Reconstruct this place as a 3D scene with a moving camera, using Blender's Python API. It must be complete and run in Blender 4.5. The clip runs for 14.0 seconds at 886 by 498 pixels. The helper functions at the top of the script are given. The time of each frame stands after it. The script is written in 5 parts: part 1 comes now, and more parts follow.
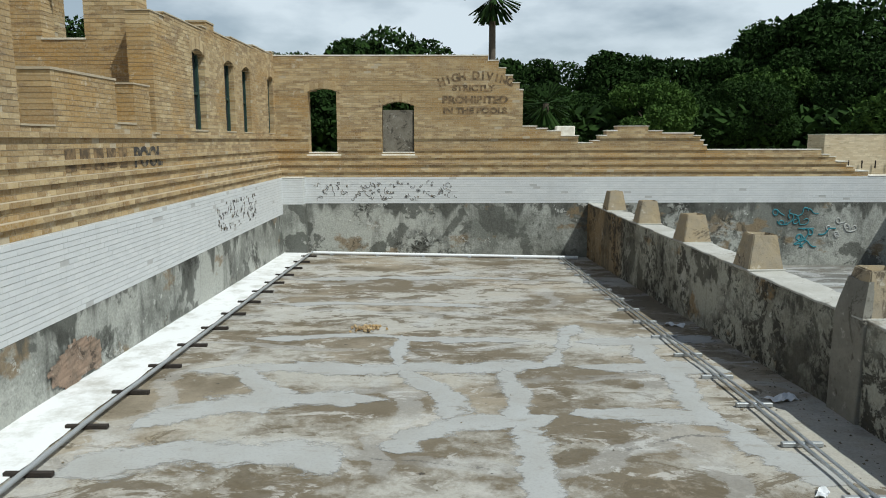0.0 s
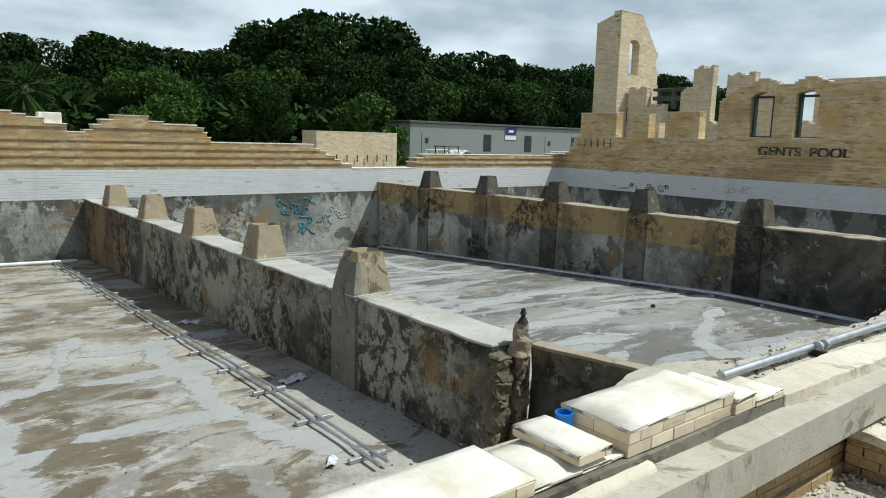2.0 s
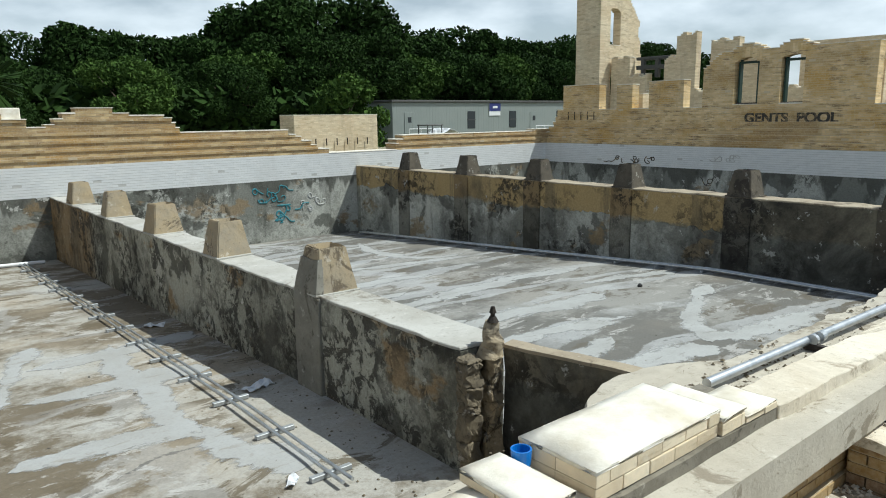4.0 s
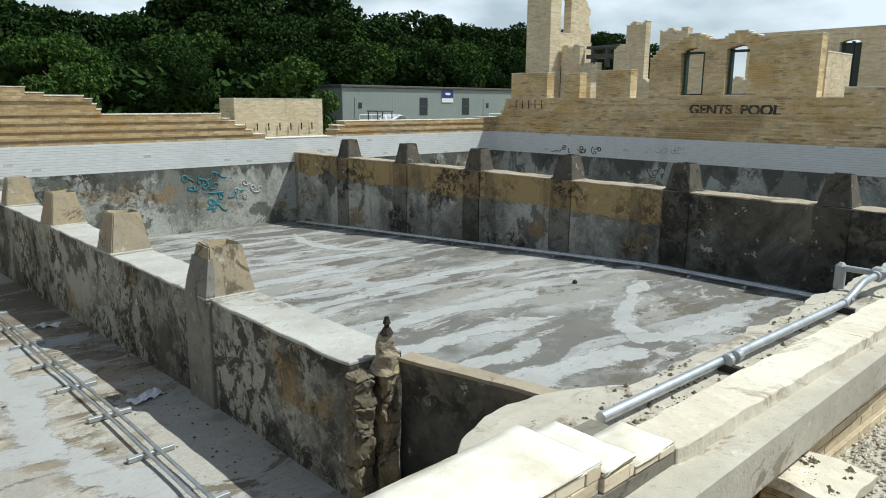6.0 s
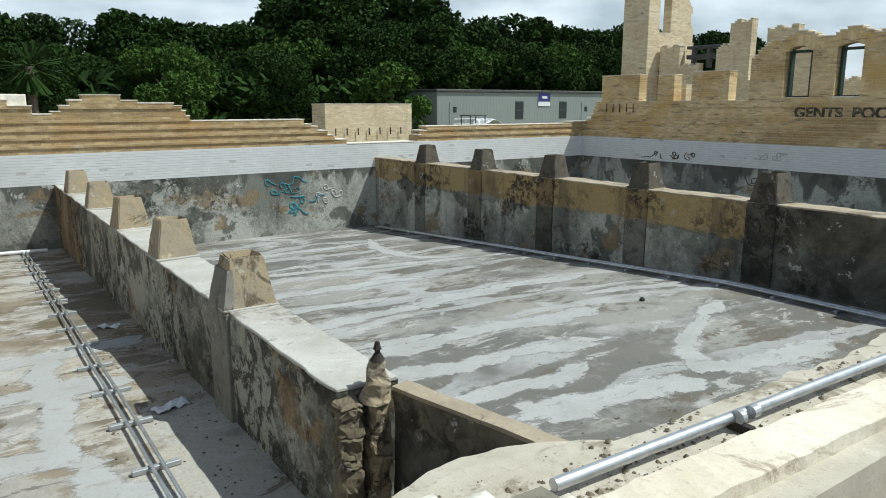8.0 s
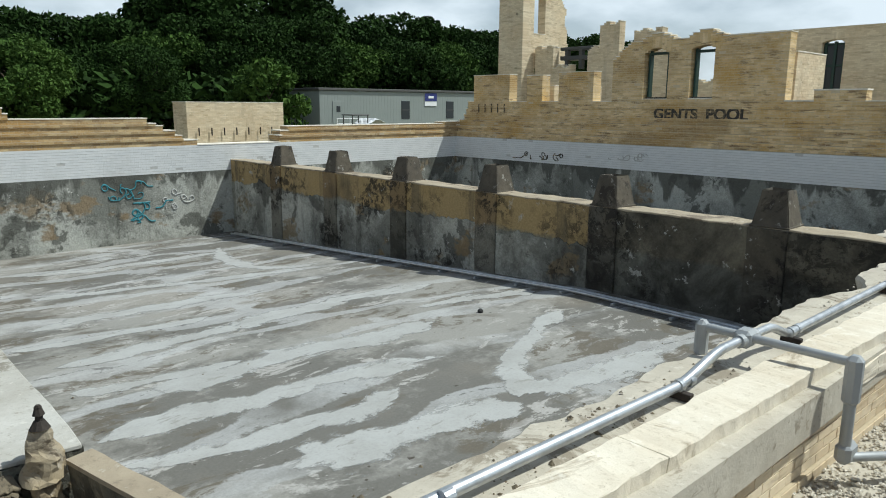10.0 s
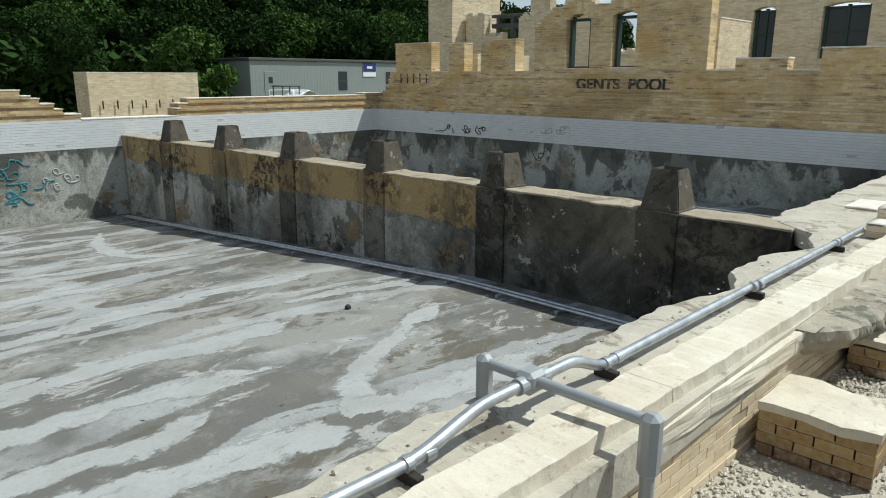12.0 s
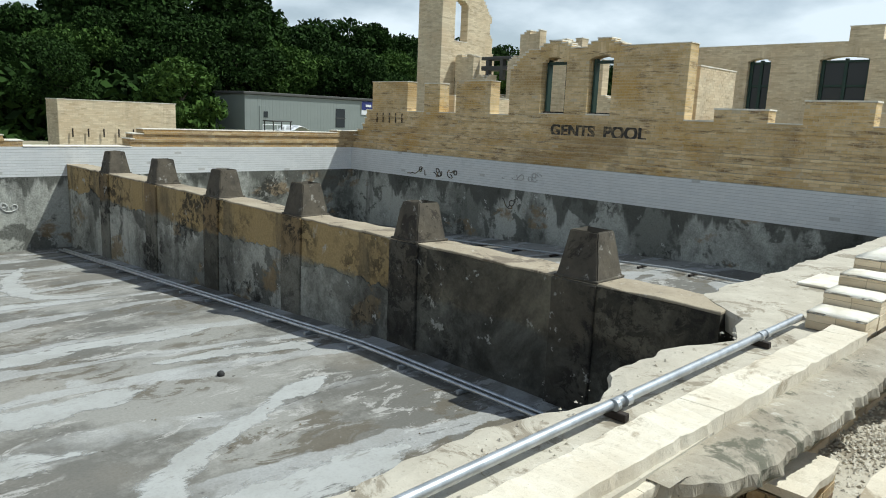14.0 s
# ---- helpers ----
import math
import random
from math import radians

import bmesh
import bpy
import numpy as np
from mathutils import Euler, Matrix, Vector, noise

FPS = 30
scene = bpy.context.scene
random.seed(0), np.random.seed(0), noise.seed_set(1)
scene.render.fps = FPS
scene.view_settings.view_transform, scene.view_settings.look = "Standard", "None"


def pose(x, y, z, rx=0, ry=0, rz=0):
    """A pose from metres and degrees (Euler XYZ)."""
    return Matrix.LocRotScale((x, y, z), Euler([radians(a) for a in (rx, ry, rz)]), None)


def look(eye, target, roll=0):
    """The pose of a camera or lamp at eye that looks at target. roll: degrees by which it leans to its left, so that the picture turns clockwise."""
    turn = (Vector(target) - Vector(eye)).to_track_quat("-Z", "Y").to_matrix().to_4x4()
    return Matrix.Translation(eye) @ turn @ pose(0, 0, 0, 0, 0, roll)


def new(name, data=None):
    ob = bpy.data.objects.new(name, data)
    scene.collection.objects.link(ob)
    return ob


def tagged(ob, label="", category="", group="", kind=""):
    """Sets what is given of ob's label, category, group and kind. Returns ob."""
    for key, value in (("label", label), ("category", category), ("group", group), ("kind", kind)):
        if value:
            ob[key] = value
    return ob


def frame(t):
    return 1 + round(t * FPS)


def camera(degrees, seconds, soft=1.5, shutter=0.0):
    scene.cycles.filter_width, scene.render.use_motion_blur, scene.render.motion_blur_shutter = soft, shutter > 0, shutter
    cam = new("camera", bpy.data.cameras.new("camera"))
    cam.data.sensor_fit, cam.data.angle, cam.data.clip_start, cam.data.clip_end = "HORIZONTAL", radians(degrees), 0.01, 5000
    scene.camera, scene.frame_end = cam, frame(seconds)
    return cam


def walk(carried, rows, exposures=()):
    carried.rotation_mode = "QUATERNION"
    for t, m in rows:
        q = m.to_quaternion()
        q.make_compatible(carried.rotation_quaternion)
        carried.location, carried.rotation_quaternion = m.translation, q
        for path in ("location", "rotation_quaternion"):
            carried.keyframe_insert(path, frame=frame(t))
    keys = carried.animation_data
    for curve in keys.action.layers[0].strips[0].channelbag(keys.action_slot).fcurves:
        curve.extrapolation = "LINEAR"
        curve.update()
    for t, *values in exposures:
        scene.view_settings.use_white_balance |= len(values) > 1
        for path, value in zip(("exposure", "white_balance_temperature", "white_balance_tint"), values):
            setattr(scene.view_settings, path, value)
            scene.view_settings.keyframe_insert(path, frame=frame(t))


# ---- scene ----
cam = camera(64.5, 14.0, soft=1.0)
METRES, EYE, TILT, LEAN, TURN = 8.0, 1.5, 0.0, 0.0, -3.1
PATH = [
    (0, (0.384, -0.001, 3.525), (0.396, 1.975, 3.217), -0.1),
    (0.5, (0.476, 0.12, 3.499), (0.992, 2.021, 3.153), 0.2),
    (1, (0.458, 0.143, 3.507), (1.249, 1.951, 3.183), 0.5),
    (1.5, (0.475, 0.123, 3.525), (1.574, 1.767, 3.228), 0.4),
    (2, (0.596, 0.232, 3.511), (1.835, 1.771, 3.201), 1.6),
    (2.5, (0.814, 0.254, 3.54), (2.027, 1.8, 3.173), 0.8),
    (2.7, (0.873, 0.276, 3.531), (2.085, 1.82, 3.151), -0.0),
    (4.8, (1.54, 0.608, 3.623), (2.852, 2.074, 3.266), -1.0),
    (5, (1.645, 0.591, 3.63), (2.99, 2.024, 3.262), -1.0),
    (5.5, (1.86, 0.656, 3.615), (3.288, 2.002, 3.227), -0.2),
    (6, (2.087, 0.699, 3.575), (3.424, 2.13, 3.167), 0.3),
    (6.5, (2.211, 0.614, 3.628), (3.182, 2.312, 3.211), 0.4),
    (7, (2.426, 0.596, 3.617), (3.254, 2.363, 3.177), 0.4),
    (7.5, (2.7, 0.674, 3.592), (3.633, 2.391, 3.166), -0.2),
    (8, (3.032, 0.563, 3.615), (4.145, 2.176, 3.216), -0.1),
    (8.5, (3.451, 0.556, 3.581), (4.77, 2.002, 3.171), -0.5),
    (8.7, (3.574, 0.569, 3.598), (4.95, 1.958, 3.18), -0.0),
    (10.8, (5.299, 0.565, 3.607), (6.595, 2.037, 3.22), 0.7),
    (11, (5.438, 0.578, 3.571), (6.773, 2.017, 3.189), 2.3),
    (11.5, (5.893, 0.524, 3.634), (7.273, 1.916, 3.237), 0.9),
    (12, (6.543, 0.527, 3.588), (7.943, 1.874, 3.112), 0.2),
    (12.5, (7.087, 0.548, 3.618), (8.498, 1.884, 3.146), 1.3),
    (13, (7.578, 0.453, 3.61), (8.961, 1.842, 3.21), 0.6),
    (13.5, (8.101, 0.447, 3.596), (9.545, 1.783, 3.238), 2.6),
    (14, (8.624, 0.44, 3.594), (10.018, 1.827, 3.228), 2.4),
]
walk(cam, [(t, look(eye, target, roll)) for t, eye, target, roll in PATH],
     exposures=[(0, -0.34, 6080, 1.5), (2.5, -0.13, 6080, 1.5), (5, -0.06, 6080, 1.5), (8.5, -0.05, 6080, 1.5), (11, -0.20, 6080, 1.5), (13.5, -0.05, 6080, 1.5)])

# ---- world, sun ----
SUN_DIR = Vector((0.50, -0.40, 1.0)).normalized()
world = bpy.data.worlds.new("sky")
scene.world = world
world.use_nodes = True
wn, wl = world.node_tree.nodes, world.node_tree.links
wn.clear()
w_out = wn.new("ShaderNodeOutputWorld")
w_bg = wn.new("ShaderNodeBackground")
w_sky = wn.new("ShaderNodeTexSky")
w_sky.sky_type, w_sky.sun_disc = "NISHITA", False
w_sky.sun_elevation = math.asin(SUN_DIR.z)
w_sky.sun_rotation = math.atan2(SUN_DIR.x, SUN_DIR.y)
w_co = wn.new("ShaderNodeTexCoord")
w_map = wn.new("ShaderNodeMapping")
w_map.inputs["Scale"].default_value = (1.0, 1.0, 2.6)
w_no = wn.new("ShaderNodeTexNoise")
w_no.inputs["Scale"].default_value, w_no.inputs["Detail"].default_value = 3.6, 8
w_ra = wn.new("ShaderNodeValToRGB")
w_ra.color_ramp.elements[0].position, w_ra.color_ramp.elements[1].position = 0.42, 0.58
w_ra.color_ramp.elements[0].color = (0.42, 0.42, 0.42, 1)
w_mix = wn.new("ShaderNodeMix")
w_mix.data_type = "RGBA"
w_mix.inputs[7].default_value = (12.6, 13.3, 14.3, 1)
wl.new(w_co.outputs["Generated"], w_map.inputs[0])
wl.new(w_map.outputs[0], w_no.inputs["Vector"])
wl.new(w_no.outputs["Fac"], w_ra.inputs[0])
w_sep = wn.new("ShaderNodeSeparateXYZ")
w_thin = wn.new("ShaderNodeMapRange")
w_thin.inputs["From Min"].default_value, w_thin.inputs["From Max"].default_value = 0.2, 0.8
w_thin.inputs["To Min"].default_value, w_thin.inputs["To Max"].default_value = 1.0, 0.2
w_mul = wn.new("ShaderNodeMath")
w_mul.operation = "MULTIPLY"
wl.new(w_co.outputs["Generated"], w_sep.inputs[0])
wl.new(w_sep.outputs[2], w_thin.inputs["Value"])
wl.new(w_ra.outputs[0], w_mul.inputs[0])
wl.new(w_thin.outputs[0], w_mul.inputs[1])
wl.new(w_mul.outputs[0], w_mix.inputs[0])
wl.new(w_sky.outputs[0], w_mix.inputs[6])
wl.new(w_mix.outputs[2], w_bg.inputs[0])
w_bg.inputs[1].default_value = 0.072
wl.new(w_bg.outputs[0], w_out.inputs[0])
sun = new("sun", bpy.data.lights.new("sun", "SUN"))
sun.data.energy, sun.data.angle, sun.data.color = 4.8, radians(0.6), (1.0, 0.96, 0.89)
sun.matrix_world = look(SUN_DIR * 60, (0, 0, 0))


# ---- materials ----
class Mat:
    """A small node graph builder for one principled material."""

    def __init__(self, name, rough=0.85, metal=0.0):
        self.m = bpy.data.materials.new(name)
        self.m.use_nodes = True
        self.n, self.l = self.m.node_tree.nodes, self.m.node_tree.links
        self.b = self.n["Principled BSDF"]
        self.b.inputs["Roughness"].default_value = rough
        self.b.inputs["Metallic"].default_value = metal
        self.co = self.n.new("ShaderNodeNewGeometry").outputs["Position"]

    def stretched(self, sx, sy, sz):
        k = self.n.new("ShaderNodeMapping")
        k.inputs["Scale"].default_value = (sx, sy, sz)
        self.l.new(self.co, k.inputs[0])
        return k.outputs[0]

    def noise(self, scale, detail=5, rough=0.6, co=None, distort=0.0):
        k = self.n.new("ShaderNodeTexNoise")
        k.inputs["Scale"].default_value, k.inputs["Detail"].default_value = scale, detail
        k.inputs["Roughness"].default_value, k.inputs["Distortion"].default_value = rough, distort
        self.l.new(co or self.co, k.inputs["Vector"])
        return k.outputs["Fac"]

    def ramp(self, fac, a, b, lo=(0, 0, 0), hi=(1, 1, 1)):
        k = self.n.new("ShaderNodeValToRGB")
        e = k.color_ramp.elements
        e[0].position, e[1].position = a, b
        e[0].color, e[1].color = (*lo, 1), (*hi, 1)
        self.l.new(fac, k.inputs[0])
        return k.outputs[0]

    def mix(self, fac, a, b, mode="MIX"):
        k = self.n.new("ShaderNodeMix")
        k.data_type, k.blend_type = "RGBA", mode
        for sock, v in ((k.inputs[0], fac), (k.inputs[6], a), (k.inputs[7], b)):
            if isinstance(v, (int, float)):
                sock.default_value = v
            elif isinstance(v, tuple):
                sock.default_value = (*v, 1)
            else:
                self.l.new(v, sock)
        return k.outputs[2]

    def math(self, op, a, b=0.0):
        k = self.n.new("ShaderNodeMath")
        k.operation = op
        for sock, v in ((k.inputs[0], a), (k.inputs[1], b)):
            if isinstance(v, (int, float)):
                sock.default_value = v
            else:
                self.l.new(v, sock)
        return k.outputs[0]

    def axis(self, i):
        k = self.n.new("ShaderNodeSeparateXYZ")
        self.l.new(self.co, k.inputs[0])
        return k.outputs[i]

    def rand(self):
        a = self.n.new("ShaderNodeObjectInfo").outputs["Random"]
        b = self.n.new("ShaderNodeNewGeometry").outputs["Random Per Island"]
        return self.math("FRACT", self.math("ADD", a, b))

    def done(self, colour, bump=None, strength=0.3, dist=0.02):
        if isinstance(colour, tuple):
            self.b.inputs["Base Color"].default_value = (*colour, 1)
        else:
            self.l.new(colour, self.b.inputs["Base Color"])
        if bump is not None:
            k = self.n.new("ShaderNodeBump")
            k.inputs["Strength"].default_value, k.inputs["Distance"].default_value = strength, dist
            self.l.new(bump, k.inputs["Height"])
            self.l.new(k.outputs[0], self.b.inputs["Normal"])
        return self.m


def brick_mat(name, lo, hi, stain, amount):
    m = Mat(name, 0.9)
    c = m.ramp(m.rand(), 0.0, 1.0, lo, hi)
    if amount:
        c = m.mix(m.math("MULTIPLY", m.ramp(m.noise(0.5, 7, 0.7, m.stretched(1, 1, 1.8)), 0.46, 0.62), amount), c, stain)
        c = m.mix(m.math("MULTIPLY", m.ramp(m.noise(2.6, 6, 0.7, m.stretched(0.5, 0.5, 3.0)), 0.53, 0.64), amount), c, (0.20, 0.12, 0.05))
        c = m.mix(m.math("MULTIPLY", m.ramp(m.noise(3.5, 5, 0.7), 0.60, 0.68), 0.5), c, (0.66, 0.60, 0.48))
    drip = m.ramp(m.noise(1.0, 5, 0.6, m.stretched(1.6, 1.6, 0.35)), 0.55, 0.75)
    c = m.mix(m.math("MULTIPLY", drip, 0.45 if amount else 0.2), c, (0.16, 0.11, 0.06) if amount else (0.30, 0.29, 0.26))
    if amount > 0.6:
        c = m.mix(m.math("MULTIPLY", m.ramp(m.noise(0.28, 8, 0.66, m.stretched(1, 1, 2.2), 0.6), 0.52, 0.64), 0.65), c, (0.30, 0.185, 0.06))
    c = m.mix(m.ramp(m.noise(28, 3), 0.35, 0.75), c, m.mix(0.35, c, (0.62, 0.55, 0.42) if amount else (0.55, 0.55, 0.54)))
    return m.done(c, m.noise(60, 4), 0.35, 0.01)


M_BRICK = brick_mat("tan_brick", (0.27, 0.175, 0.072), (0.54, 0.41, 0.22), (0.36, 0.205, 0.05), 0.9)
M_BRICK_PALE = brick_mat("pale_brick", (0.62, 0.51, 0.35), (0.80, 0.69, 0.51), (0.60, 0.44, 0.26), 0.45)
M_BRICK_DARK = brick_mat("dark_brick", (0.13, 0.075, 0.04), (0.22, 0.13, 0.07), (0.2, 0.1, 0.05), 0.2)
# east wall brick, set lighter in place of bounced light on its shaded face
M_BRICK_EAST = brick_mat("lightened_east_brick", (0.60, 0.43, 0.205), (0.82, 0.64, 0.37), (0.55, 0.33, 0.08), 0.95)
M_BRICK_WHITE = brick_mat("whitewashed_brick", (0.62, 0.635, 0.64), (0.68, 0.69, 0.69), (0.6, 0.6, 0.6), 0.0)
mm = Mat("mortar", 0.95)
M_MORTAR = mm.done(mm.mix(mm.noise(14), (0.36, 0.29, 0.19), (0.56, 0.48, 0.35)), mm.noise(70), 0.4, 0.01)
mm = Mat("pale_mortar", 0.95)
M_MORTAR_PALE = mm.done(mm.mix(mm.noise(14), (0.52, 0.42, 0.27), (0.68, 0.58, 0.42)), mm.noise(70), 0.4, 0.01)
mm = Mat("white_mortar", 0.95)
M_MORTAR_WHITE = mm.done(mm.mix(mm.noise(9), (0.40, 0.40, 0.39), (0.54, 0.535, 0.52)), mm.noise(70), 0.4, 0.01)
mm = Mat("lime_cap", 0.92)
M_CAP = mm.done(mm.mix(mm.ramp(mm.noise(3.2, 6), 0.42, 0.68), (0.80, 0.765, 0.68), (0.60, 0.54, 0.43)), mm.noise(30, 6), 0.35, 0.012)


def plaster_mat(name, base, pale, dark, tan, grime, tan_z=None, drip_z=None, soot_y=None, tan_y=None):
    """Old cement render: soft grey coats, black drips from the top, tan bare cement, a sooty stretch, small chips."""
    m = Mat(name, 0.9)
    flake = m.math("MULTIPLY", m.math("SUBTRACT", m.noise(6, 8, 0.72), 0.5), 0.25)
    coats = m.math("ADD", m.noise(0.42, 5, 0.55, m.stretched(1, 1, 0.9), 0.3), flake)
    c = m.mix(m.ramp(coats, 0.40, 0.56), base, pale)
    c = m.mix(m.math("MULTIPLY", m.ramp(m.math("ADD", m.noise(0.9, 6, 0.6, None, 0.4), flake), 0.55, 0.58), 0.85), c, m.mix(0.55, base, dark))
    if tan_z:
        rise = m.math("ADD", m.axis(2), m.math("MULTIPLY", m.math("SUBTRACT", m.noise(1.2, 6, 0.65), 0.5), 0.6))
        band = m.ramp(m.math("SUBTRACT", rise, tan_z), 0.0, 0.10)
        upper = m.mix(m.ramp(m.noise(0.5, 6, 0.65, m.stretched(1, 1, 0.5)), 0.52, 0.66), tan, m.mix(0.35, dark, tan))
        c = m.mix(m.math("MULTIPLY", band, 0.92), c, upper)
    else:
        c = m.mix(m.math("MULTIPLY", m.ramp(m.noise(0.6, 6, 0.65, m.stretched(1, 1, 1.6)), 0.58, 0.63), 0.8), c, tan)
    if tan_y:
        far = m.math("SUBTRACT", m.math("ADD", m.axis(1), m.noise(1.5, 5)), tan_y)
        c = m.mix(m.math("MULTIPLY", m.ramp(far, 0.0, 0.6), 0.75), c, tan)
    streak = m.ramp(m.noise(1.1, 6, 0.62, m.stretched(1.5, 1.5, 0.22)), 0.56, 0.64)
    c = m.mix(m.math("MULTIPLY", streak, 0.5), c, m.mix(0.3, dark, base))
    if drip_z:
        run = m.math("ADD", m.math("MULTIPLY", m.math("SUBTRACT", m.axis(2), drip_z), 0.25), m.noise(0.95, 5, 0.55, m.stretched(1.2, 1.2, 0.16)))
        c = m.mix(m.math("MULTIPLY", m.ramp(m.math("ADD", run, m.math("MULTIPLY", flake, 0.4)), 0.43, 0.47), 0.85), c, m.mix(0.35, dark, base))
    if soot_y:
        near = m.math("SUBTRACT", soot_y, m.math("ADD", m.axis(1), m.math("MULTIPLY", m.noise(2.5, 6), 0.3)))
        patchy = m.ramp(m.noise(0.8, 7, 0.65, None, 0.5), 0.40, 0.62, (0.88, 0.88, 0.88), (0.36, 0.36, 0.36))
        c = m.mix(m.math("MULTIPLY", m.ramp(near, 0.0, 0.08), 0.7), c, m.mix(0.5, base, pale))
        c = m.mix(m.math("MULTIPLY", m.ramp(near, 0.0, 0.08), patchy), c, dark)
    mottled = m.math("MULTIPLY", m.ramp(m.noise(4.5, 8, 0.75, None, 0.5), 0.48, 0.53), m.ramp(m.noise(0.7, 5, 0.6), grime, grime + 0.14))
    c = m.mix(m.math("MULTIPLY", mottled, 0.85), c, dark)
    chips = m.math("MULTIPLY", m.ramp(m.noise(3.0, 7, 0.7), 0.62, 0.64), m.ramp(m.noise(0.6, 4), 0.46, 0.54))
    c = m.mix(m.math("MULTIPLY", chips, 0.8), c, m.mix(0.5, pale, (0.66, 0.65, 0.62)))
    fine = m.noise(24, 6, 0.72)
    c = m.mix(m.ramp(fine, 0.30, 0.62, (0.5, 0.5, 0.5), (0, 0, 0)), c, m.mix(0.7, c, (0.02, 0.018, 0.015)))
    return m.done(c, m.math("ADD", m.noise(7, 8, 0.72), m.math("MULTIPLY", mottled, 0.5)), 0.6, 0.05)


M_PLASTER = plaster_mat("grey_plaster", (0.20, 0.205, 0.18), (0.47, 0.475, 0.43), (0.022, 0.022, 0.016), (0.26, 0.185, 0.10), 0.52, drip_z=1.5)
M_PLASTER_A = plaster_mat("worn_plaster", (0.17, 0.165, 0.13), (0.45, 0.445, 0.375), (0.014, 0.012, 0.008), (0.30, 0.195, 0.085), 0.38, tan_y=18.6)
M_PLASTER_B = plaster_mat("stained_plaster", (0.20, 0.20, 0.165), (0.36, 0.36, 0.31), (0.015, 0.0135, 0.010), (0.45, 0.32, 0.14), 0.47, 1.05, soot_y=8.35)
M_COAT = plaster_mat("pale_render_coat", (0.23, 0.23, 0.20), (0.55, 0.55, 0.49), (0.018, 0.016, 0.012), (0.28, 0.20, 0.10), 0.47)
M_PILASTER = plaster_mat("pilaster_plaster", (0.11, 0.105, 0.082), (0.25, 0.24, 0.20), (0.014, 0.012, 0.009), (0.27, 0.185, 0.085), 0.42, 1.05, soot_y=8.35)


def floor_mat(name, grey, dark, pale, tan, across, along, tan_amount, slant):
    """Old pool floor: worn screed in islands, pale repair bands along the joints, flaking edges, dirt specks."""
    m = Mat(name, 0.8)
    warp = m.n.new("ShaderNodeTexNoise")
    warp.inputs["Scale"].default_value, warp.inputs["Detail"].default_value = 0.42, 3
    m.l.new(m.stretched(0.55, 1.0, 1.0), warp.inputs["Vector"])
    flaky = m.noise(5.5, 8, 0.75)
    tone = m.math("ADD", m.noise(0.42, 5, 0.6, m.stretched(0.7, 1.2, 1)), m.math("MULTIPLY", m.math("SUBTRACT", flaky, 0.5), 0.28))
    c = m.mix(m.ramp(tone, 0.47, 0.56), dark, grey)
    c = m.mix(m.math("MULTIPLY", m.ramp(m.noise(0.33, 6, 0.6), 0.50, 0.62), tan_amount), c, tan)
    worn = m.math("MULTIPLY", m.ramp(m.noise(2.2, 9, 0.75, m.stretched(0.7, 1.4, 1), 0.6), 0.54, 0.57), m.ramp(m.noise(0.6, 4), 0.44, 0.52))
    c = m.mix(m.math("MULTIPLY", worn, 0.85), c, m.mix(0.45, pale, tan))
    soil = m.math("MULTIPLY", m.ramp(m.noise(1.6, 9, 0.75, m.stretched(0.7, 1.3, 1), 0.8), 0.52, 0.55), m.ramp(m.noise(0.5, 4, 0.5, m.stretched(1, 1, 3)), 0.46, 0.52))
    c = m.mix(m.math("MULTIPLY", soil, 0.85), c, m.mix(0.6, dark, (0.10, 0.075, 0.04)))

    def bands(i, period, wob, width, seed, tilt):
        p = m.math("ADD", m.math("DIVIDE", m.axis(i), period), m.math("ADD", m.math("MULTIPLY", m.axis(1 - i), tilt), seed))
        p = m.math("ADD", p, m.math("MULTIPLY", m.math("SUBTRACT", warp.outputs["Fac"], 0.5), wob))
        d = m.math("ABSOLUTE", m.math("SUBTRACT", m.math("FRACT", p), 0.5))
        return m.math("ADD", d, m.math("MULTIPLY", m.math("SUBTRACT", flaky, 0.5), 0.22)), width

    d1, w1 = bands(1, across, 2.2, 0.075 if along < 4 else 0.115, 0.2, slant)
    d2, w2 = bands(0, along, 1.3, 0.05, 0.55, 0.0)
    b1 = m.math("MULTIPLY", m.ramp(d1, w1, w1 + 0.025, (1, 1, 1), (0, 0, 0)), m.ramp(m.noise(0.5, 4), 0.42 if along < 4 else 0.34, 0.48))
    b2 = m.math("MULTIPLY", m.ramp(d2, w2, w2 + 0.015, (1, 1, 1), (0, 0, 0)), m.ramp(m.noise(0.36, 3), 0.46, 0.50))
    both = m.math("MAXIMUM", b1, b2)
    c = m.mix(m.math("MULTIPLY", both, 0.35 if along < 4 else 0.6), c, m.mix(m.ramp(m.noise(1.4, 6), 0.35, 0.65), m.mix(0.35, pale, grey), pale))
    line = m.math("MULTIPLY", m.ramp(d1, 0.0, 0.006, (1, 1, 1), (0, 0, 0)), m.ramp(m.noise(0.45, 3), 0.52, 0.56))
    c = m.mix(m.math("MULTIPLY", line, 0.7), c, (0.10, 0.095, 0.09))
    c = m.mix(m.ramp(m.noise(30, 6, 0.72), 0.30, 0.60, (0.45, 0.45, 0.45), (0, 0, 0)), c, m.mix(0.6, c, (0.04, 0.035, 0.03)))
    c = m.mix(m.ramp(m.noise(7, 3, 0.5), 0.72, 0.74), c, (0.06, 0.05, 0.04))
    return m.done(c, m.math("ADD", m.noise(14, 7, 0.7), m.math("MULTIPLY", both, 0.6)), 0.3, 0.012)


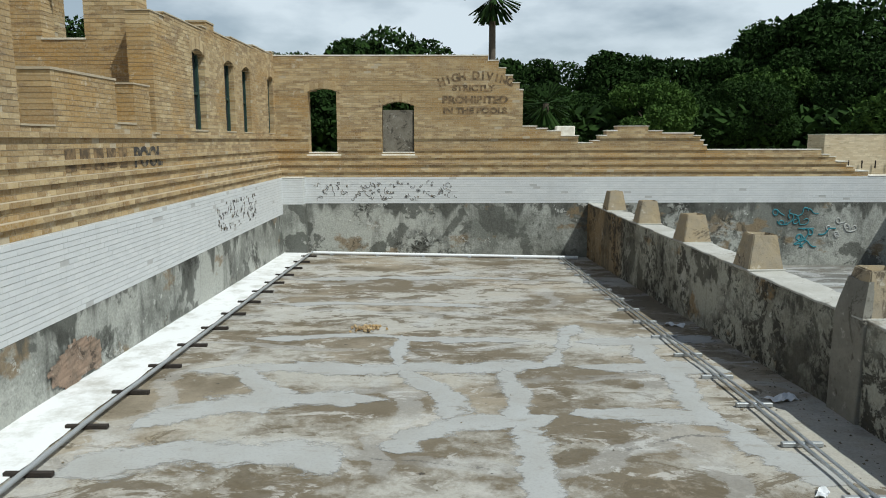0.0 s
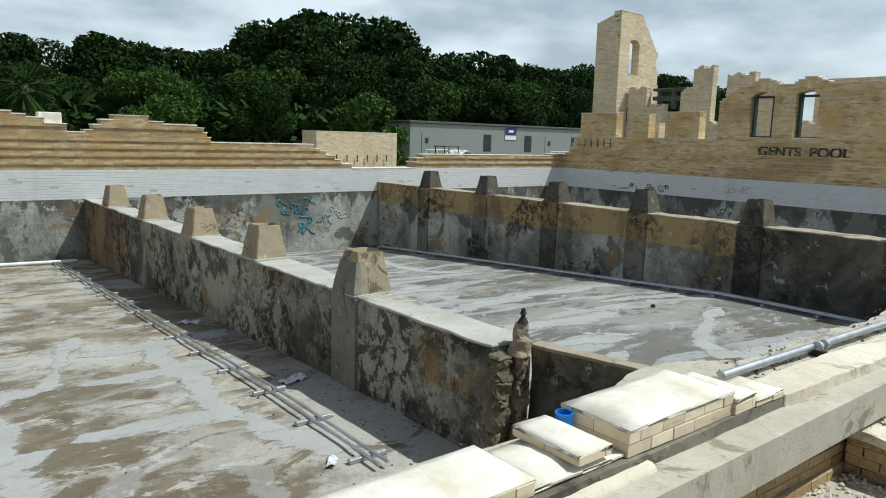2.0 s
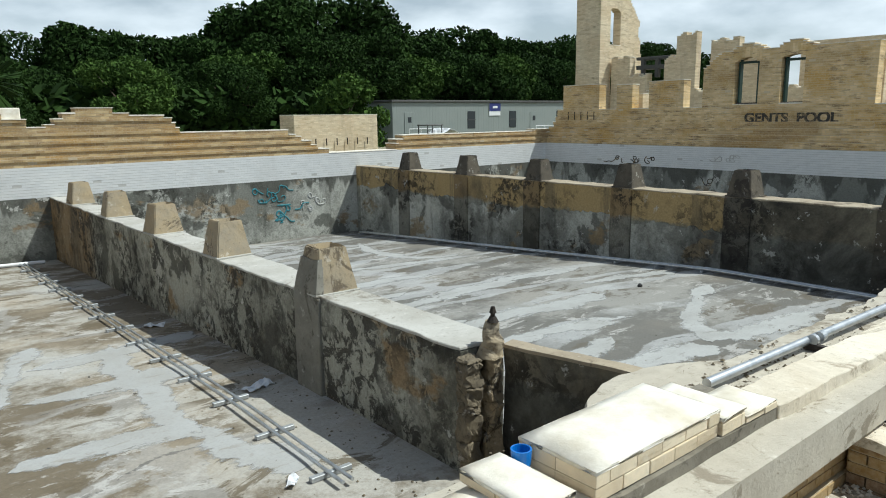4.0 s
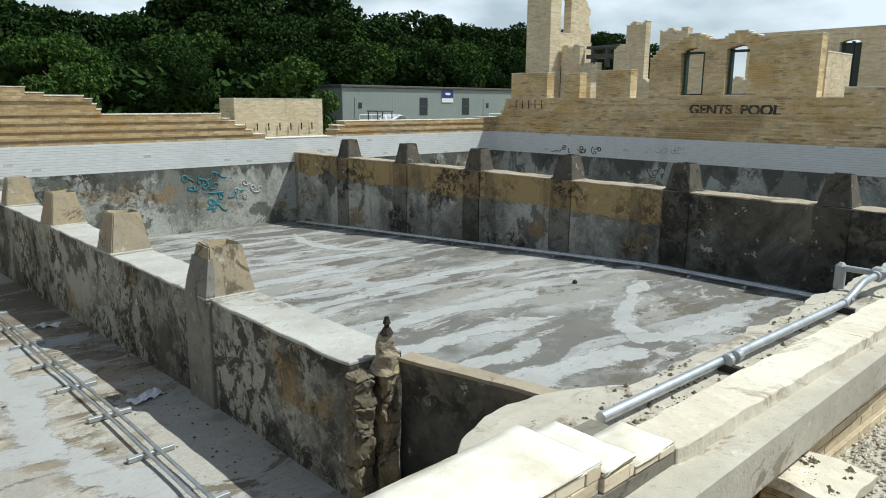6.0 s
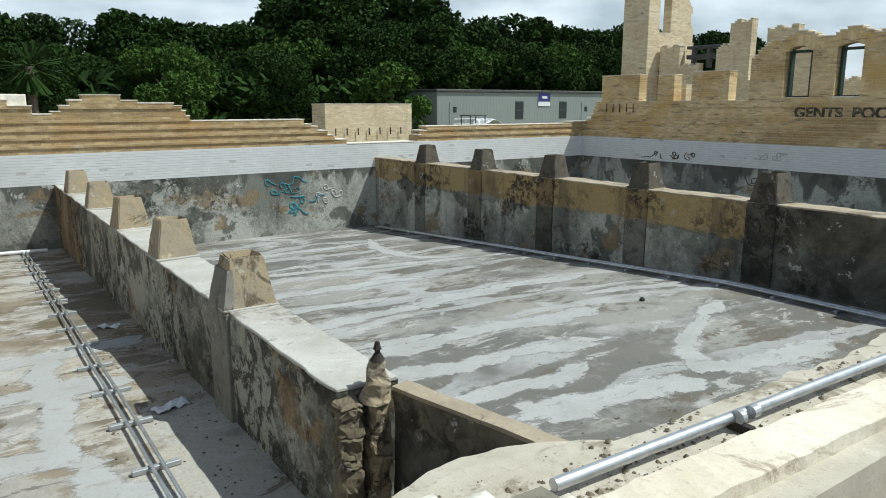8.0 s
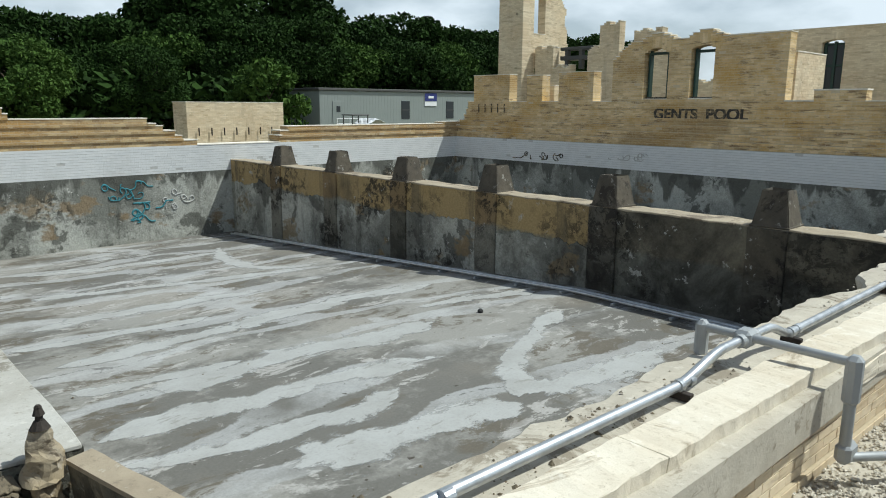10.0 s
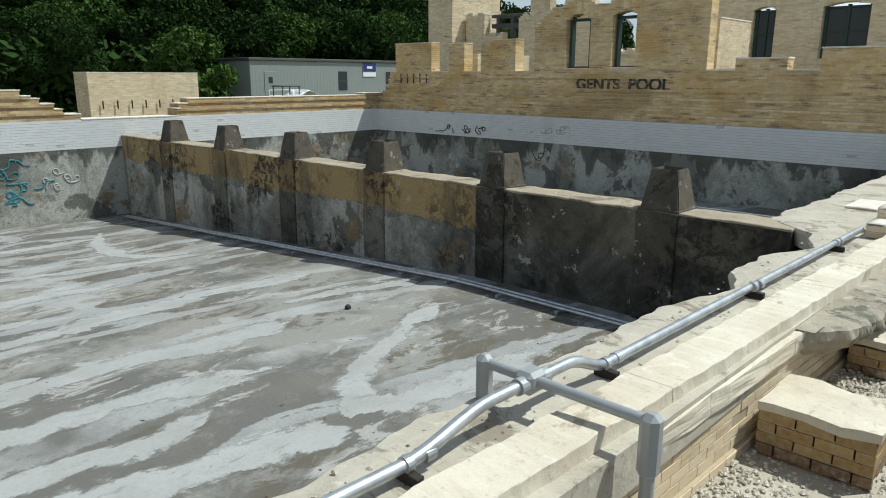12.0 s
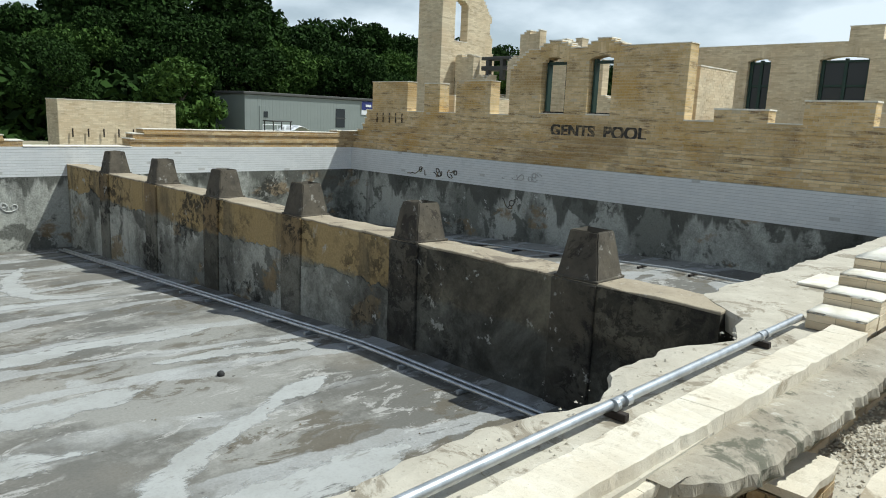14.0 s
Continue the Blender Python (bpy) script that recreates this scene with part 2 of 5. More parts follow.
M_FLOOR_A = floor_mat("pool_floor_tan", (0.42, 0.402, 0.36), (0.165, 0.135, 0.092), (0.53, 0.54, 0.545), (0.42, 0.36, 0.275), 2.1, 3.0, 0.6, 0.0)
M_FLOOR_B = floor_mat("pool_floor_grey", (0.285, 0.278, 0.255), (0.145, 0.14, 0.125), (0.50, 0.51, 0.515), (0.34, 0.30, 0.245), 1.5, 5.5, 0.25, 0.05)


def band_mat(name, pale, grey):
    """Trowelled repair cement: pale, worn through to the floor in flakes, with fine dirt."""
    m = Mat(name, 0.85)
    c = m.mix(m.ramp(m.noise(1.3, 7, 0.65), 0.40, 0.62), pale, m.mix(0.4, pale, grey))
    c = m.mix(m.math("MULTIPLY", m.ramp(m.noise(4.0, 8, 0.72, m.stretched(0.6, 1.5, 1), 0.5), 0.58, 0.63), 0.75), c, grey)
    c = m.mix(m.ramp(m.noise(34, 5, 0.7), 0.30, 0.52, (0.35, 0.35, 0.35), (0, 0, 0)), c, m.mix(0.5, c, (0.05, 0.045, 0.04)))
    k = m.n.new("ShaderNodeAttribute")
    k.attribute_name = "cover"
    ragged = m.math("ADD", m.noise(2.6, 9, 0.72, m.stretched(0.7, 1.2, 1), 0.4), m.math("MULTIPLY", m.noise(0.7, 4), 0.8))
    m.l.new(m.ramp(m.math("ADD", k.outputs["Fac"], m.math("MULTIPLY", m.math("SUBTRACT", ragged, 0.9), 1.9)), 0.34, 0.54, (0, 0, 0), (0.82, 0.82, 0.82)), m.b.inputs["Alpha"])
    return m.done(c, m.noise(16, 7, 0.7), 0.25, 0.01)


M_BAND_A = band_mat("repair_cement", (0.47, 0.475, 0.47), (0.36, 0.345, 0.31))
M_BAND_B = band_mat("repair_cement_grey", (0.48, 0.485, 0.475), (0.30, 0.295, 0.27))


def stone_mat(name, a, b, dark, scale=2.2):
    m = Mat(name, 0.92)
    c = m.mix(m.ramp(m.noise(scale, 7, 0.68), 0.38, 0.64), a, b)
    c = m.mix(m.math("MULTIPLY", m.ramp(m.noise(scale * 0.8, 9, 0.74, None, 0.7), 0.55, 0.60), 0.8), c, dark)
    c = m.mix(m.ramp(m.noise(18, 8, 0.75), 0.56, 0.66), c, m.mix(0.45, c, dark))
    c = m.mix(m.ramp(m.noise(55, 4, 0.7), 0.64, 0.70), c, m.mix(0.7, c, dark))
    c = m.mix(m.math("MULTIPLY", m.ramp(m.noise(6, 6, 0.7), 0.60, 0.66), 0.5), c, m.mix(0.5, a, (0.8, 0.78, 0.72)))
    return m.done(c, m.math("ADD", m.noise(9, 8, 0.68), m.math("MULTIPLY", m.noise(45, 5), 0.3)), 0.45, 0.02)


M_DECK = stone_mat("deck_concrete", (0.52, 0.48, 0.40), (0.42, 0.38, 0.31), (0.22, 0.185, 0.135))
M_KERB = stone_mat("cream_kerb", (0.72, 0.665, 0.555), (0.60, 0.53, 0.415), (0.33, 0.27, 0.19), 1.1)
M_LEDGE = stone_mat("grey_ledge", (0.22, 0.20, 0.16), (0.12, 0.105, 0.08), (0.04, 0.034, 0.024), 2.8)
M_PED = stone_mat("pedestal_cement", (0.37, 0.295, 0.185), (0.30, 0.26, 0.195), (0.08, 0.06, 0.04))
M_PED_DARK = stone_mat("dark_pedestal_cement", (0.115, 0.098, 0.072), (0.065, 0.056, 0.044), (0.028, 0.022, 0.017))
M_RUBBLE = stone_mat("rubble_core", (0.20, 0.165, 0.11), (0.10, 0.082, 0.058), (0.022, 0.018, 0.013), 6.0)
M_CORE = stone_mat("crumbled_cement", (0.34, 0.27, 0.17), (0.17, 0.13, 0.08), (0.03, 0.024, 0.016), 5.0)
M_BARE = stone_mat("bare_rubble", (0.30, 0.21, 0.15), (0.20, 0.15, 0.11), (0.04, 0.03, 0.022), 5.0)
M_DRESS = stone_mat("grey_dressing", (0.26, 0.25, 0.215), (0.18, 0.172, 0.145), (0.06, 0.053, 0.04), 1.8)
M_WEATHER = stone_mat("weathered_ledge", (0.42, 0.38, 0.305), (0.27, 0.235, 0.18), (0.08, 0.082, 0.056), 2.0)
M_TOP_WHITE = stone_mat("white_coping", (0.49, 0.48, 0.445), (0.38, 0.365, 0.325), (0.17, 0.15, 0.115), 1.3)
M_TOP_TAN = stone_mat("tan_coping", (0.40, 0.34, 0.25), (0.30, 0.25, 0.18), (0.14, 0.11, 0.08), 1.5)
mm = Mat("white_coat", 0.9)
M_LIME = mm.done(mm.mix(mm.ramp(mm.noise(1.6, 8, 0.7), 0.48, 0.66), (0.76, 0.765, 0.77), (0.50, 0.49, 0.46)), mm.noise(25, 6), 0.3, 0.01)
mm = Mat("gravel", 0.95)
M_GRAVEL = mm.done(mm.ramp(mm.rand(), 0, 1, (0.40, 0.36, 0.29), (0.72, 0.68, 0.60)), mm.noise(80), 0.3, 0.01)
mm = Mat("earth", 0.98)
M_EARTH = mm.done(mm.mix(mm.ramp(mm.noise(0.6, 8), 0.4, 0.62), (0.34, 0.30, 0.22), (0.12, 0.14, 0.06)), mm.noise(20, 6), 0.5, 0.03)
mm = Mat("galvanised", 0.38, 0.85)
M_GALV = mm.done(mm.mix(mm.ramp(mm.noise(9, 5), 0.4, 0.65), (0.62, 0.64, 0.66), (0.45, 0.47, 0.49)), mm.noise(50), 0.1, 0.005)
mm = Mat("grey_fitting", 0.5, 0.3)
M_FIT = mm.done(mm.mix(mm.noise(8), (0.30, 0.32, 0.33), (0.40, 0.41, 0.42)))
mm = Mat("rusty_iron", 0.8, 0.3)
M_RUST = mm.done(mm.mix(mm.noise(15), (0.022, 0.021, 0.02), (0.06, 0.045, 0.036)), mm.noise(40), 0.4, 0.01)
mm = Mat("dark_rubber", 0.8)
M_DARK = mm.done((0.03, 0.03, 0.03))
mm = Mat("black_letters", 0.9)
M_INK = mm.done(mm.mix(mm.ramp(mm.noise(9, 6), 0.5, 0.62), (0.05, 0.045, 0.04), (0.22, 0.17, 0.10)))
mm = Mat("faded_letters", 0.9)
M_INK_FADED = mm.done(mm.mix(mm.ramp(mm.noise(8, 6), 0.42, 0.6), (0.10, 0.07, 0.04), (0.27, 0.18, 0.09)))
mm = Mat("teal_spray", 0.8)
M_TEAL = mm.done(mm.mix(mm.noise(10), (0.03, 0.16, 0.20), (0.06, 0.24, 0.28)))
mm = Mat("pale_spray", 0.8)
M_SPRAY = mm.done(mm.mix(mm.noise(10), (0.34, 0.34, 0.33), (0.5, 0.5, 0.48)))
mm = Mat("green_frame", 0.6)
M_GREEN = mm.done(mm.mix(mm.noise(6), (0.010, 0.032, 0.025), (0.02, 0.052, 0.04)))
mm = Mat("blue_plastic", 0.4)
M_BLUE = mm.done((0.01, 0.16, 0.55))
mm = Mat("white_cloth", 0.9)
M_CLOTH = mm.done(mm.mix(mm.noise(12), (0.6, 0.63, 0.68), (0.78, 0.79, 0.8)), mm.noise(25), 0.5, 0.02)
mm = Mat("trailer_siding", 0.6)
rib = mm.math("FRACT", mm.math("MULTIPLY", mm.axis(0), 3.2))
M_TRAILER = mm.done(mm.mix(mm.noise(0.8, 5), (0.21, 0.24, 0.23), (0.26, 0.285, 0.275)), mm.ramp(rib, 0.05, 0.12), 0.5, 0.02)
mm = Mat("trailer_roof", 0.7)
M_ROOF = mm.done(mm.mix(mm.noise(2), (0.05, 0.05, 0.05), (0.09, 0.09, 0.085)))
mm = Mat("window_glass", 0.35)
M_GLASS = mm.done((0.02, 0.025, 0.03))
mm = Mat("sign_blue", 0.5)
M_SIGN = mm.done((0.02, 0.03, 0.16))
mm = Mat("sign_white", 0.5)
M_WHITE = mm.done((0.75, 0.76, 0.78))
mm = Mat("bark", 0.95)
M_BARK = mm.done(mm.mix(mm.noise(6), (0.07, 0.055, 0.04), (0.15, 0.12, 0.09)), mm.noise(20), 0.6, 0.03)


def leaf_mat(name, a, b):
    m = Mat(name, 0.95)
    m.b.inputs["Specular IOR Level"].default_value = 0.15
    c = m.ramp(m.rand(), 0, 1, a, b)
    c = m.mix(m.ramp(m.noise(0.25, 3), 0.4, 0.65), c, m.mix(0.5, c, b))
    return m.done(c)


M_LEAF = leaf_mat("dark_foliage", (0.009, 0.020, 0.005), (0.027, 0.058, 0.011))
M_LEAF_BRIGHT = leaf_mat("light_foliage", (0.022, 0.050, 0.010), (0.070, 0.125, 0.026))


# ---- mesh helpers ----
def add_box(bm, x0, x1, y0, y1, z0, z1, bevel=0.0):
    r = bmesh.ops.create_cube(bm, size=1, matrix=Matrix.LocRotScale(
        ((x0 + x1) / 2, (y0 + y1) / 2, (z0 + z1) / 2), None, (abs(x1 - x0), abs(y1 - y0), abs(z1 - z0))))
    if bevel:
        es = {e for v in r["verts"] for e in v.link_edges}
        bmesh.ops.bevel(bm, geom=list(es), offset=bevel, segments=1, affect="EDGES")


def add_tube(bm, a, b, r, seg=10):
    a, b = Vector(a), Vector(b)
    d = b - a
    m = Matrix.Translation((a + b) / 2) @ d.to_track_quat("Z", "Y").to_matrix().to_4x4()
    bmesh.ops.create_cone(bm, cap_ends=True, segments=seg, radius1=r, radius2=r, depth=d.length, matrix=m)


def mesh_of(name, bm, mat, smooth=False):
    me = bpy.data.meshes.new(name)
    bm.to_mesh(me)
    bm.free()
    me.materials.append(mat)
    if smooth:
        for p in me.polygons:
            p.use_smooth = True
    return me


def part(name, bm, mat, parent=None, label="", smooth=False):
    ob = new(name, mesh_of(name, bm, mat, smooth))
    if parent is not None:
        ob.parent = parent
    return tagged(ob, label)


def raw(name, verts, faces, mat, parent=None, label="", kind=""):
    me = bpy.data.meshes.new(name)
    me.from_pydata(verts, [], faces)
    me.materials.append(mat)
    ob = new(name, me)
    if parent is not None:
        ob.parent = parent
    return tagged(ob, label, kind=kind)


def holder(name, label, category, group="", kind="", at=(0, 0, 0)):
    ob = new(name)
    ob.location = at
    return tagged(ob, label, category, group, kind)


def roughen(bm, amount, scale=3.0, cuts=0, long_only=0.0):
    """Wear: cut the longer edges and push the vertices about by noise."""
    for _ in range(cuts):
        es = [e for e in bm.edges if e.calc_length() > long_only]
        if es:
            bmesh.ops.subdivide_edges(bm, edges=es, cuts=1, use_grid_fill=True)
    for v in bm.verts:
        v.co += Vector(noise.noise_vector(v.co * scale)) * amount


BOX_F = [(0, 3, 2, 1), (4, 5, 6, 7), (0, 1, 5, 4), (1, 2, 6, 5), (2, 3, 7, 6), (3, 0, 4, 7)]


def push_box(vs, fs, P, U, N, u0, u1, d0, d1, z0, z1):
    """A box that runs u0..u1 along U, d0..d1 along the wall's outward normal N."""
    b = len(vs)
    for z in (z0, z1):
        for u, d in ((u0, d0), (u1, d0), (u1, d1), (u0, d1)):
            q = P + U * u + N * d
            vs.append((q.x, q.y, z))
    fs.extend(tuple(b + i for i in f) for f in BOX_F)


COURSE, BRICK_L = 0.076, 0.225


def brick_wall(wall, P, U, N, length, z0, z1, inside, setback, back, near, mats, cap=True, seed=1, pale_cap=M_CAP):
    """A brick wall on the line P + u*U with its face towards N. inside(u, z): where masonry stands;
    setback(z): how far the face lies behind the line; near(u, z): bricks there are parts of their own.
    mats(z) -> (brick, mortar)."""
    rng = random.Random(seed)
    P, U, N = Vector(P), Vector(U), Vector(N)
    core, bricks, caps = {}, {}, ([], [])
    shared, singles = {}, 0
    step = BRICK_L / 2
    rows = int(round((z1 - z0) / COURSE))
    cols = int(round(length / step))
    for r in range(rows):
        za = z0 + r * COURSE
        zb, zm = za + COURSE, za + COURSE / 2
        mb, mo = mats(zm)
        s = setback(zm)
        fill = [inside((c + 0.5) * step, zm) for c in range(cols)] + [False]
        above = [inside((c + 0.5) * step, zm + COURSE) and r < rows - 1 for c in range(cols)] + [True]
        vs, fs = core.setdefault(mo.name, ([], []))
        start = None
        for c in range(cols + 1):
            if fill[c] and start is None:
                start = c
            if not fill[c] and start is not None:
                push_box(vs, fs, P, U, N, start * step + 0.014, c * step - 0.014, -back, -s - 0.005, za, zb)
                start = None
        if cap:
            start = None
            for c in range(cols + 1):
                open_top = c < cols and fill[c] and not above[c]
                if open_top and start is None:
                    start = c
                if not open_top and start is not None:
                    push_box(caps[0], caps[1], P, U, N, start * step - 0.015, c * step + 0.015, -back - 0.01, -s + 0.016,
                             zb + 0.002, zb + 0.022 + rng.random() * 0.02)
                    start = None
        c = -(r % 2)
        while c < cols:
            a, b = max(c, 0), min(c + 2, cols)
            k = [i for i in range(a, b) if fill[i]]
            c += 2
            if not k:
                continue
            joint = 0.0008 if mb is M_BRICK_WHITE else 0.005
            u0, u1 = k[0] * step + joint, (k[-1] + 1) * step - joint
            proud = 0.004 * rng.random()
            if rng.random() < 0.012:
                proud -= 0.02
            edge = (k[0] == 0 or not fill[k[0] - 1]) or not fill[k[-1] + 1]
            if len(k) == 2 and not edge and singles < 280 and near((u0 + u1) / 2, zm):
                key = mb.name
                if key not in shared:
                    v2, f2 = [], []
                    push_box(v2, f2, Vector(), U, N, -BRICK_L / 2 + 0.005, BRICK_L / 2 - 0.005, -0.03, 0.0, -COURSE / 2 + 0.005, COURSE / 2 - 0.005)
                    me = bpy.data.meshes.new("brick")
                    me.from_pydata(v2, [], f2)
                    me.materials.append(mb)
                    shared[key] = me
                ob = new("brick", shared[key])
                ob.parent = wall
                ob.location = P + U * ((u0 + u1) / 2) + N * (proud - s) + Vector((0, 0, zm))
                singles += 1
            else:
                bv, bf = bricks.setdefault(mb.name, ([], []))
                push_box(bv, bf, P, U, N, u0, u1, -back - 0.004 if edge else -s - 0.03, -s + proud, za + 0.005, zb - 0.005)
    for key, (vs, fs) in core.items():
        if vs:
            raw("masonry_core", vs, fs, bpy.data.materials[key], wall)
    for key, (vs, fs) in bricks.items():
        if vs:
            raw("brickwork", vs, fs, bpy.data.materials[key], wall, kind="stuff")
    if caps[0]:
        raw("capping", caps[0], caps[1], pale_cap, wall, "pale lime mortar capping")


def wall_holder(name, label):
    return holder(name, label, "wall", kind="structure")


def plaster_band(name, P, U, N, length, z0, z1, back, mat, wall, res=0.5, amount=0.012):
    """A plastered wall foot: a slab with an uneven face."""
    P, U, N = Vector(P), Vector(U), Vector(N)
    nu, nz = max(2, int(length / res)), max(2, int((z1 - z0) / 0.3))
    vs, fs = [], []
    for j in range(nz + 1):
        for i in range(nu + 1):
            q = P + U * (length * i / nu)
            z = z0 + (z1 - z0) * j / nz
            d = noise.noise(Vector((q.x * 0.9, q.y * 0.9, z * 1.3))) * amount
            q = q + N * d
            vs.append((q.x, q.y, z))
    for j in range(nz):
        for i in range(nu):
            a = j * (nu + 1) + i
            fs.append((a, a + 1, a + nu + 2, a + nu + 1))
    push_box(vs, fs, P, U, N, 0, length, -back, -0.03, z0, z1 - 0.002)
    t = len(vs)
    for i in range(nu + 1):
        q = P + U * (length * i / nu) - N * 0.04
        vs.append((q.x, q.y, z1))
    for i in range(nu):
        a = nz * (nu + 1) + i
        fs.append((a, a + 1, t + i + 1, t + i))
    return raw(name, vs, fs, mat, wall)


# ---- ground, floors ----
GROUND = 1.2


def floor_z(x, y):
    k = max(0.0, min(1.0, (y - 8.0) / 14.5))
    if x < 5.5:
        return 0.28 - k * (0.34 + 0.22 * (x + 4.6) / 9.8)
    return 0.27 - k * 0.85


def floor_sheet(name, x0, x1, y0, y1, mat, label):
    nx, ny = 24, 40
    vs, fs = [], []
    for j in range(ny + 1):
        for i in range(nx + 1):
            x, y = x0 + (x1 - x0) * i / nx, y0 + (y1 - y0) * j / ny
            vs.append((x, y, floor_z(min(x, 5.4) if x0 < 5 else x, y) + 0.01 * noise.noise(Vector((x * 0.6, y * 0.6, 0)))))
    for j in range(ny):
        for i in range(nx):
            a = j * (nx + 1) + i
            fs.append((a, a + 1, a + nx + 2, a + nx + 1))
    ob = raw(name, vs, fs, mat)
    return tagged(ob, label, "floor", kind="structure")


floor_a = floor_sheet("floor", -4.6, 5.45, 2.4, 22.7, M_FLOOR_A, "stained tan and grey concrete floor of an empty pool")
floor_b = floor_sheet("floor", 5.45, 15.6, 2.4, 22.7, M_FLOOR_B, "grey concrete pool floor with pale repair bands")
floor_sheet("floor", 15.6, 25.7, 2.4, 22.7, M_FLOOR_B, "grey concrete floor of the pool under the lettered wall")



def repair_band(floor, x0, y0, xm, ym, x1, y1, width, mat, seed):
    """A trowelled strip of repair cement with ragged edges, lying a few millimetres proud of the floor."""
    a, m, b = Vector((x0, y0)), Vector((xm, ym)), Vector((x1, y1))
    ctl = m * 2 - (a + b) / 2
    n = max(14, int((b - a).length / 0.08))
    vs, fs, cover, half = [], [], [], {}
    for i in range(n + 1):
        t = i / n
        p = a * (1 - t) ** 2 + ctl * (2 * t * (1 - t)) + b * t * t
        d = ((ctl - a) * (1 - t) + (b - ctl) * t).normalized()
        side = Vector((-d.y, d.x))
        taper = min(1.0, 0.25 + 6 * min(t, 1 - t))
        p = p + side * 0.16 * noise.noise(Vector((p.x * 0.8, p.y * 0.8, seed)))
        for sgn in (1, -1):
            q = Vector((p.x, p.y, seed * 3.1 + sgn))
            half[sgn] = max(0.03, 0.85 * width * taper * (1 + 0.45 * noise.noise(q * 1.1) + 0.2 * noise.noise(q * 4.5)))
        for f in (-1.0, -0.5, 0.0, 0.5, 1.0):
            e = p + side * f * half[1 if f > 0 else -1]
            fx = min(e.x, 5.4) if x0 < 5.4 else e.x
            z = floor_z(fx, e.y) + 0.01 * noise.noise(Vector((e.x * 0.6, e.y * 0.6, 0)))
            vs.append((e.x, e.y, z + 0.007 * (1 - abs(f)) + 0.002))
            cover.append((1 - abs(f)) * min(1.0, 0.3 + 8 * min(t, 1 - t)))
        if i:
            k = 5 * i
            fs += [(k - 5 + j, k - 4 + j, k + 1 + j, k + j) for j in range(4)]
    ob = raw("repair_band", vs, fs, mat, floor)
    ob.data.attributes.new("cover", "FLOAT", "POINT").data.foreach_set("value", cover)


for i, spec in enumerate((
        (-3.5, 14.3, -0.5, 14.5, 1.4, 14.2, 0.30), (-3.0, 11.6, -0.4, 11.7, 2.2, 11.4, 0.34), (-3.3, 9.8, -0.6, 9.9, 2.3, 9.9, 0.52),
        (2.3, 9.9, 3.5, 9.9, 4.6, 9.6, 0.44), (-0.3, 12.0, -0.3, 10.9, -0.2, 9.9, 0.24), (1.9, 9.9, 2.4, 11.2, 2.9, 12.7, 0.32),
        (3.8, 12.0, 3.6, 9.4, 3.7, 7.5, 0.34), (-3.1, 7.5, -2.1, 8.4, -0.2, 8.4, 0.60), (-0.2, 9.8, 0.4, 8.8, 0.5, 7.8, 0.36))):
    repair_band(floor_a, *spec, M_BAND_A, i)
for i, spec in enumerate((
        (-0.1, 6.9, 0.4, 7.5, 1.9, 7.9, 0.40), (1.9, 7.9, 2.9, 7.95, 3.8, 7.8, 0.41), (1.3, 9.9, 1.4, 8.7, 1.2, 7.8, 0.36),
        (1.3, 7.7, 1.4, 6.7, 1.2, 5.6, 0.40), (-3.4, 6.4, -2.0, 7.0, -0.5, 6.4, 0.75), (3.8, 7.8, 3.8, 6.9, 4.3, 6.2, 0.45),
        (-2.6, 10.1, -2.0, 9.0, -1.5, 8.5, 0.34), (-3.5, 17.3, 0.0, 17.9, 2.9, 17.7, 0.45), (2.6, 11.4, 4.0, 11.5, 5.1, 11.8, 0.45))):
    repair_band(floor_a, *spec, M_BAND_A, 20 + i)
for i, spec in enumerate((
        (7.0, 13.1, 8.9, 13.3, 11.3, 12.9, 0.42), (7.6, 15.8, 10.1, 15.2, 13.1, 14.2, 0.45), (6.6, 10.6, 9.4, 10.8, 11.9, 10.8, 0.44),
        (9.4, 10.8, 11.4, 11.0, 13.7, 10.8, 0.50), (7.3, 8.9, 9.7, 8.7, 12.1, 8.4, 0.62), (6.5, 7.7, 8.6, 7.6, 11.0, 7.1, 0.42),
        (6.3, 7.1, 8.1, 6.6, 9.7, 6.8, 0.36))):
    repair_band(floor_b, *spec, M_BAND_B, 40 + i)
for i, spec in enumerate((
        (10.5, 5.6, 11.7, 6.7, 13.7, 7.5, 0.40), (10.6, 5.8, 11.6, 5.5, 13.2, 5.3, 0.45), (7.6, 5.9, 9.1, 5.8, 10.4, 5.4, 0.75),
        (13.2, 19.3, 12.3, 15.9, 13.8, 14.8, 0.45), (8.0, 18.9, 11.0, 18.5, 12.9, 18.6, 0.50), (6.7, 9.4, 7.5, 9.2, 8.9, 9.0, 0.34),
        (12.1, 9.6, 13.5, 9.2, 14.5, 8.7, 0.45), (6.4, 12.0, 8.0, 11.9, 9.5, 11.8, 0.30))):
    repair_band(floor_b, *spec, M_BAND_B, 60 + i)

# the ground: one sheet to the horizon with the pools left open
gx = [-1500, -60, -4.9, 26.2, 90, 1500]
gy = [-1500, -40, 2.2, 23.0, 90, 1500]
vs = [(x, y, GROUND) for y in gy for x in gx]
fs = [(j * 6 + i, j * 6 + i + 1, j * 6 + i + 7, j * 6 + i + 6) for j in range(5) for i in range(5) if not (i == 2 and j == 2)]
tagged(raw("ground", vs, fs, M_EARTH), "dry earth with sparse grass round the ruin", "ground", kind="structure")

# ---- pool walls ----
PLASTER_TOP, WHITE_TOP = 1.5, 2.33


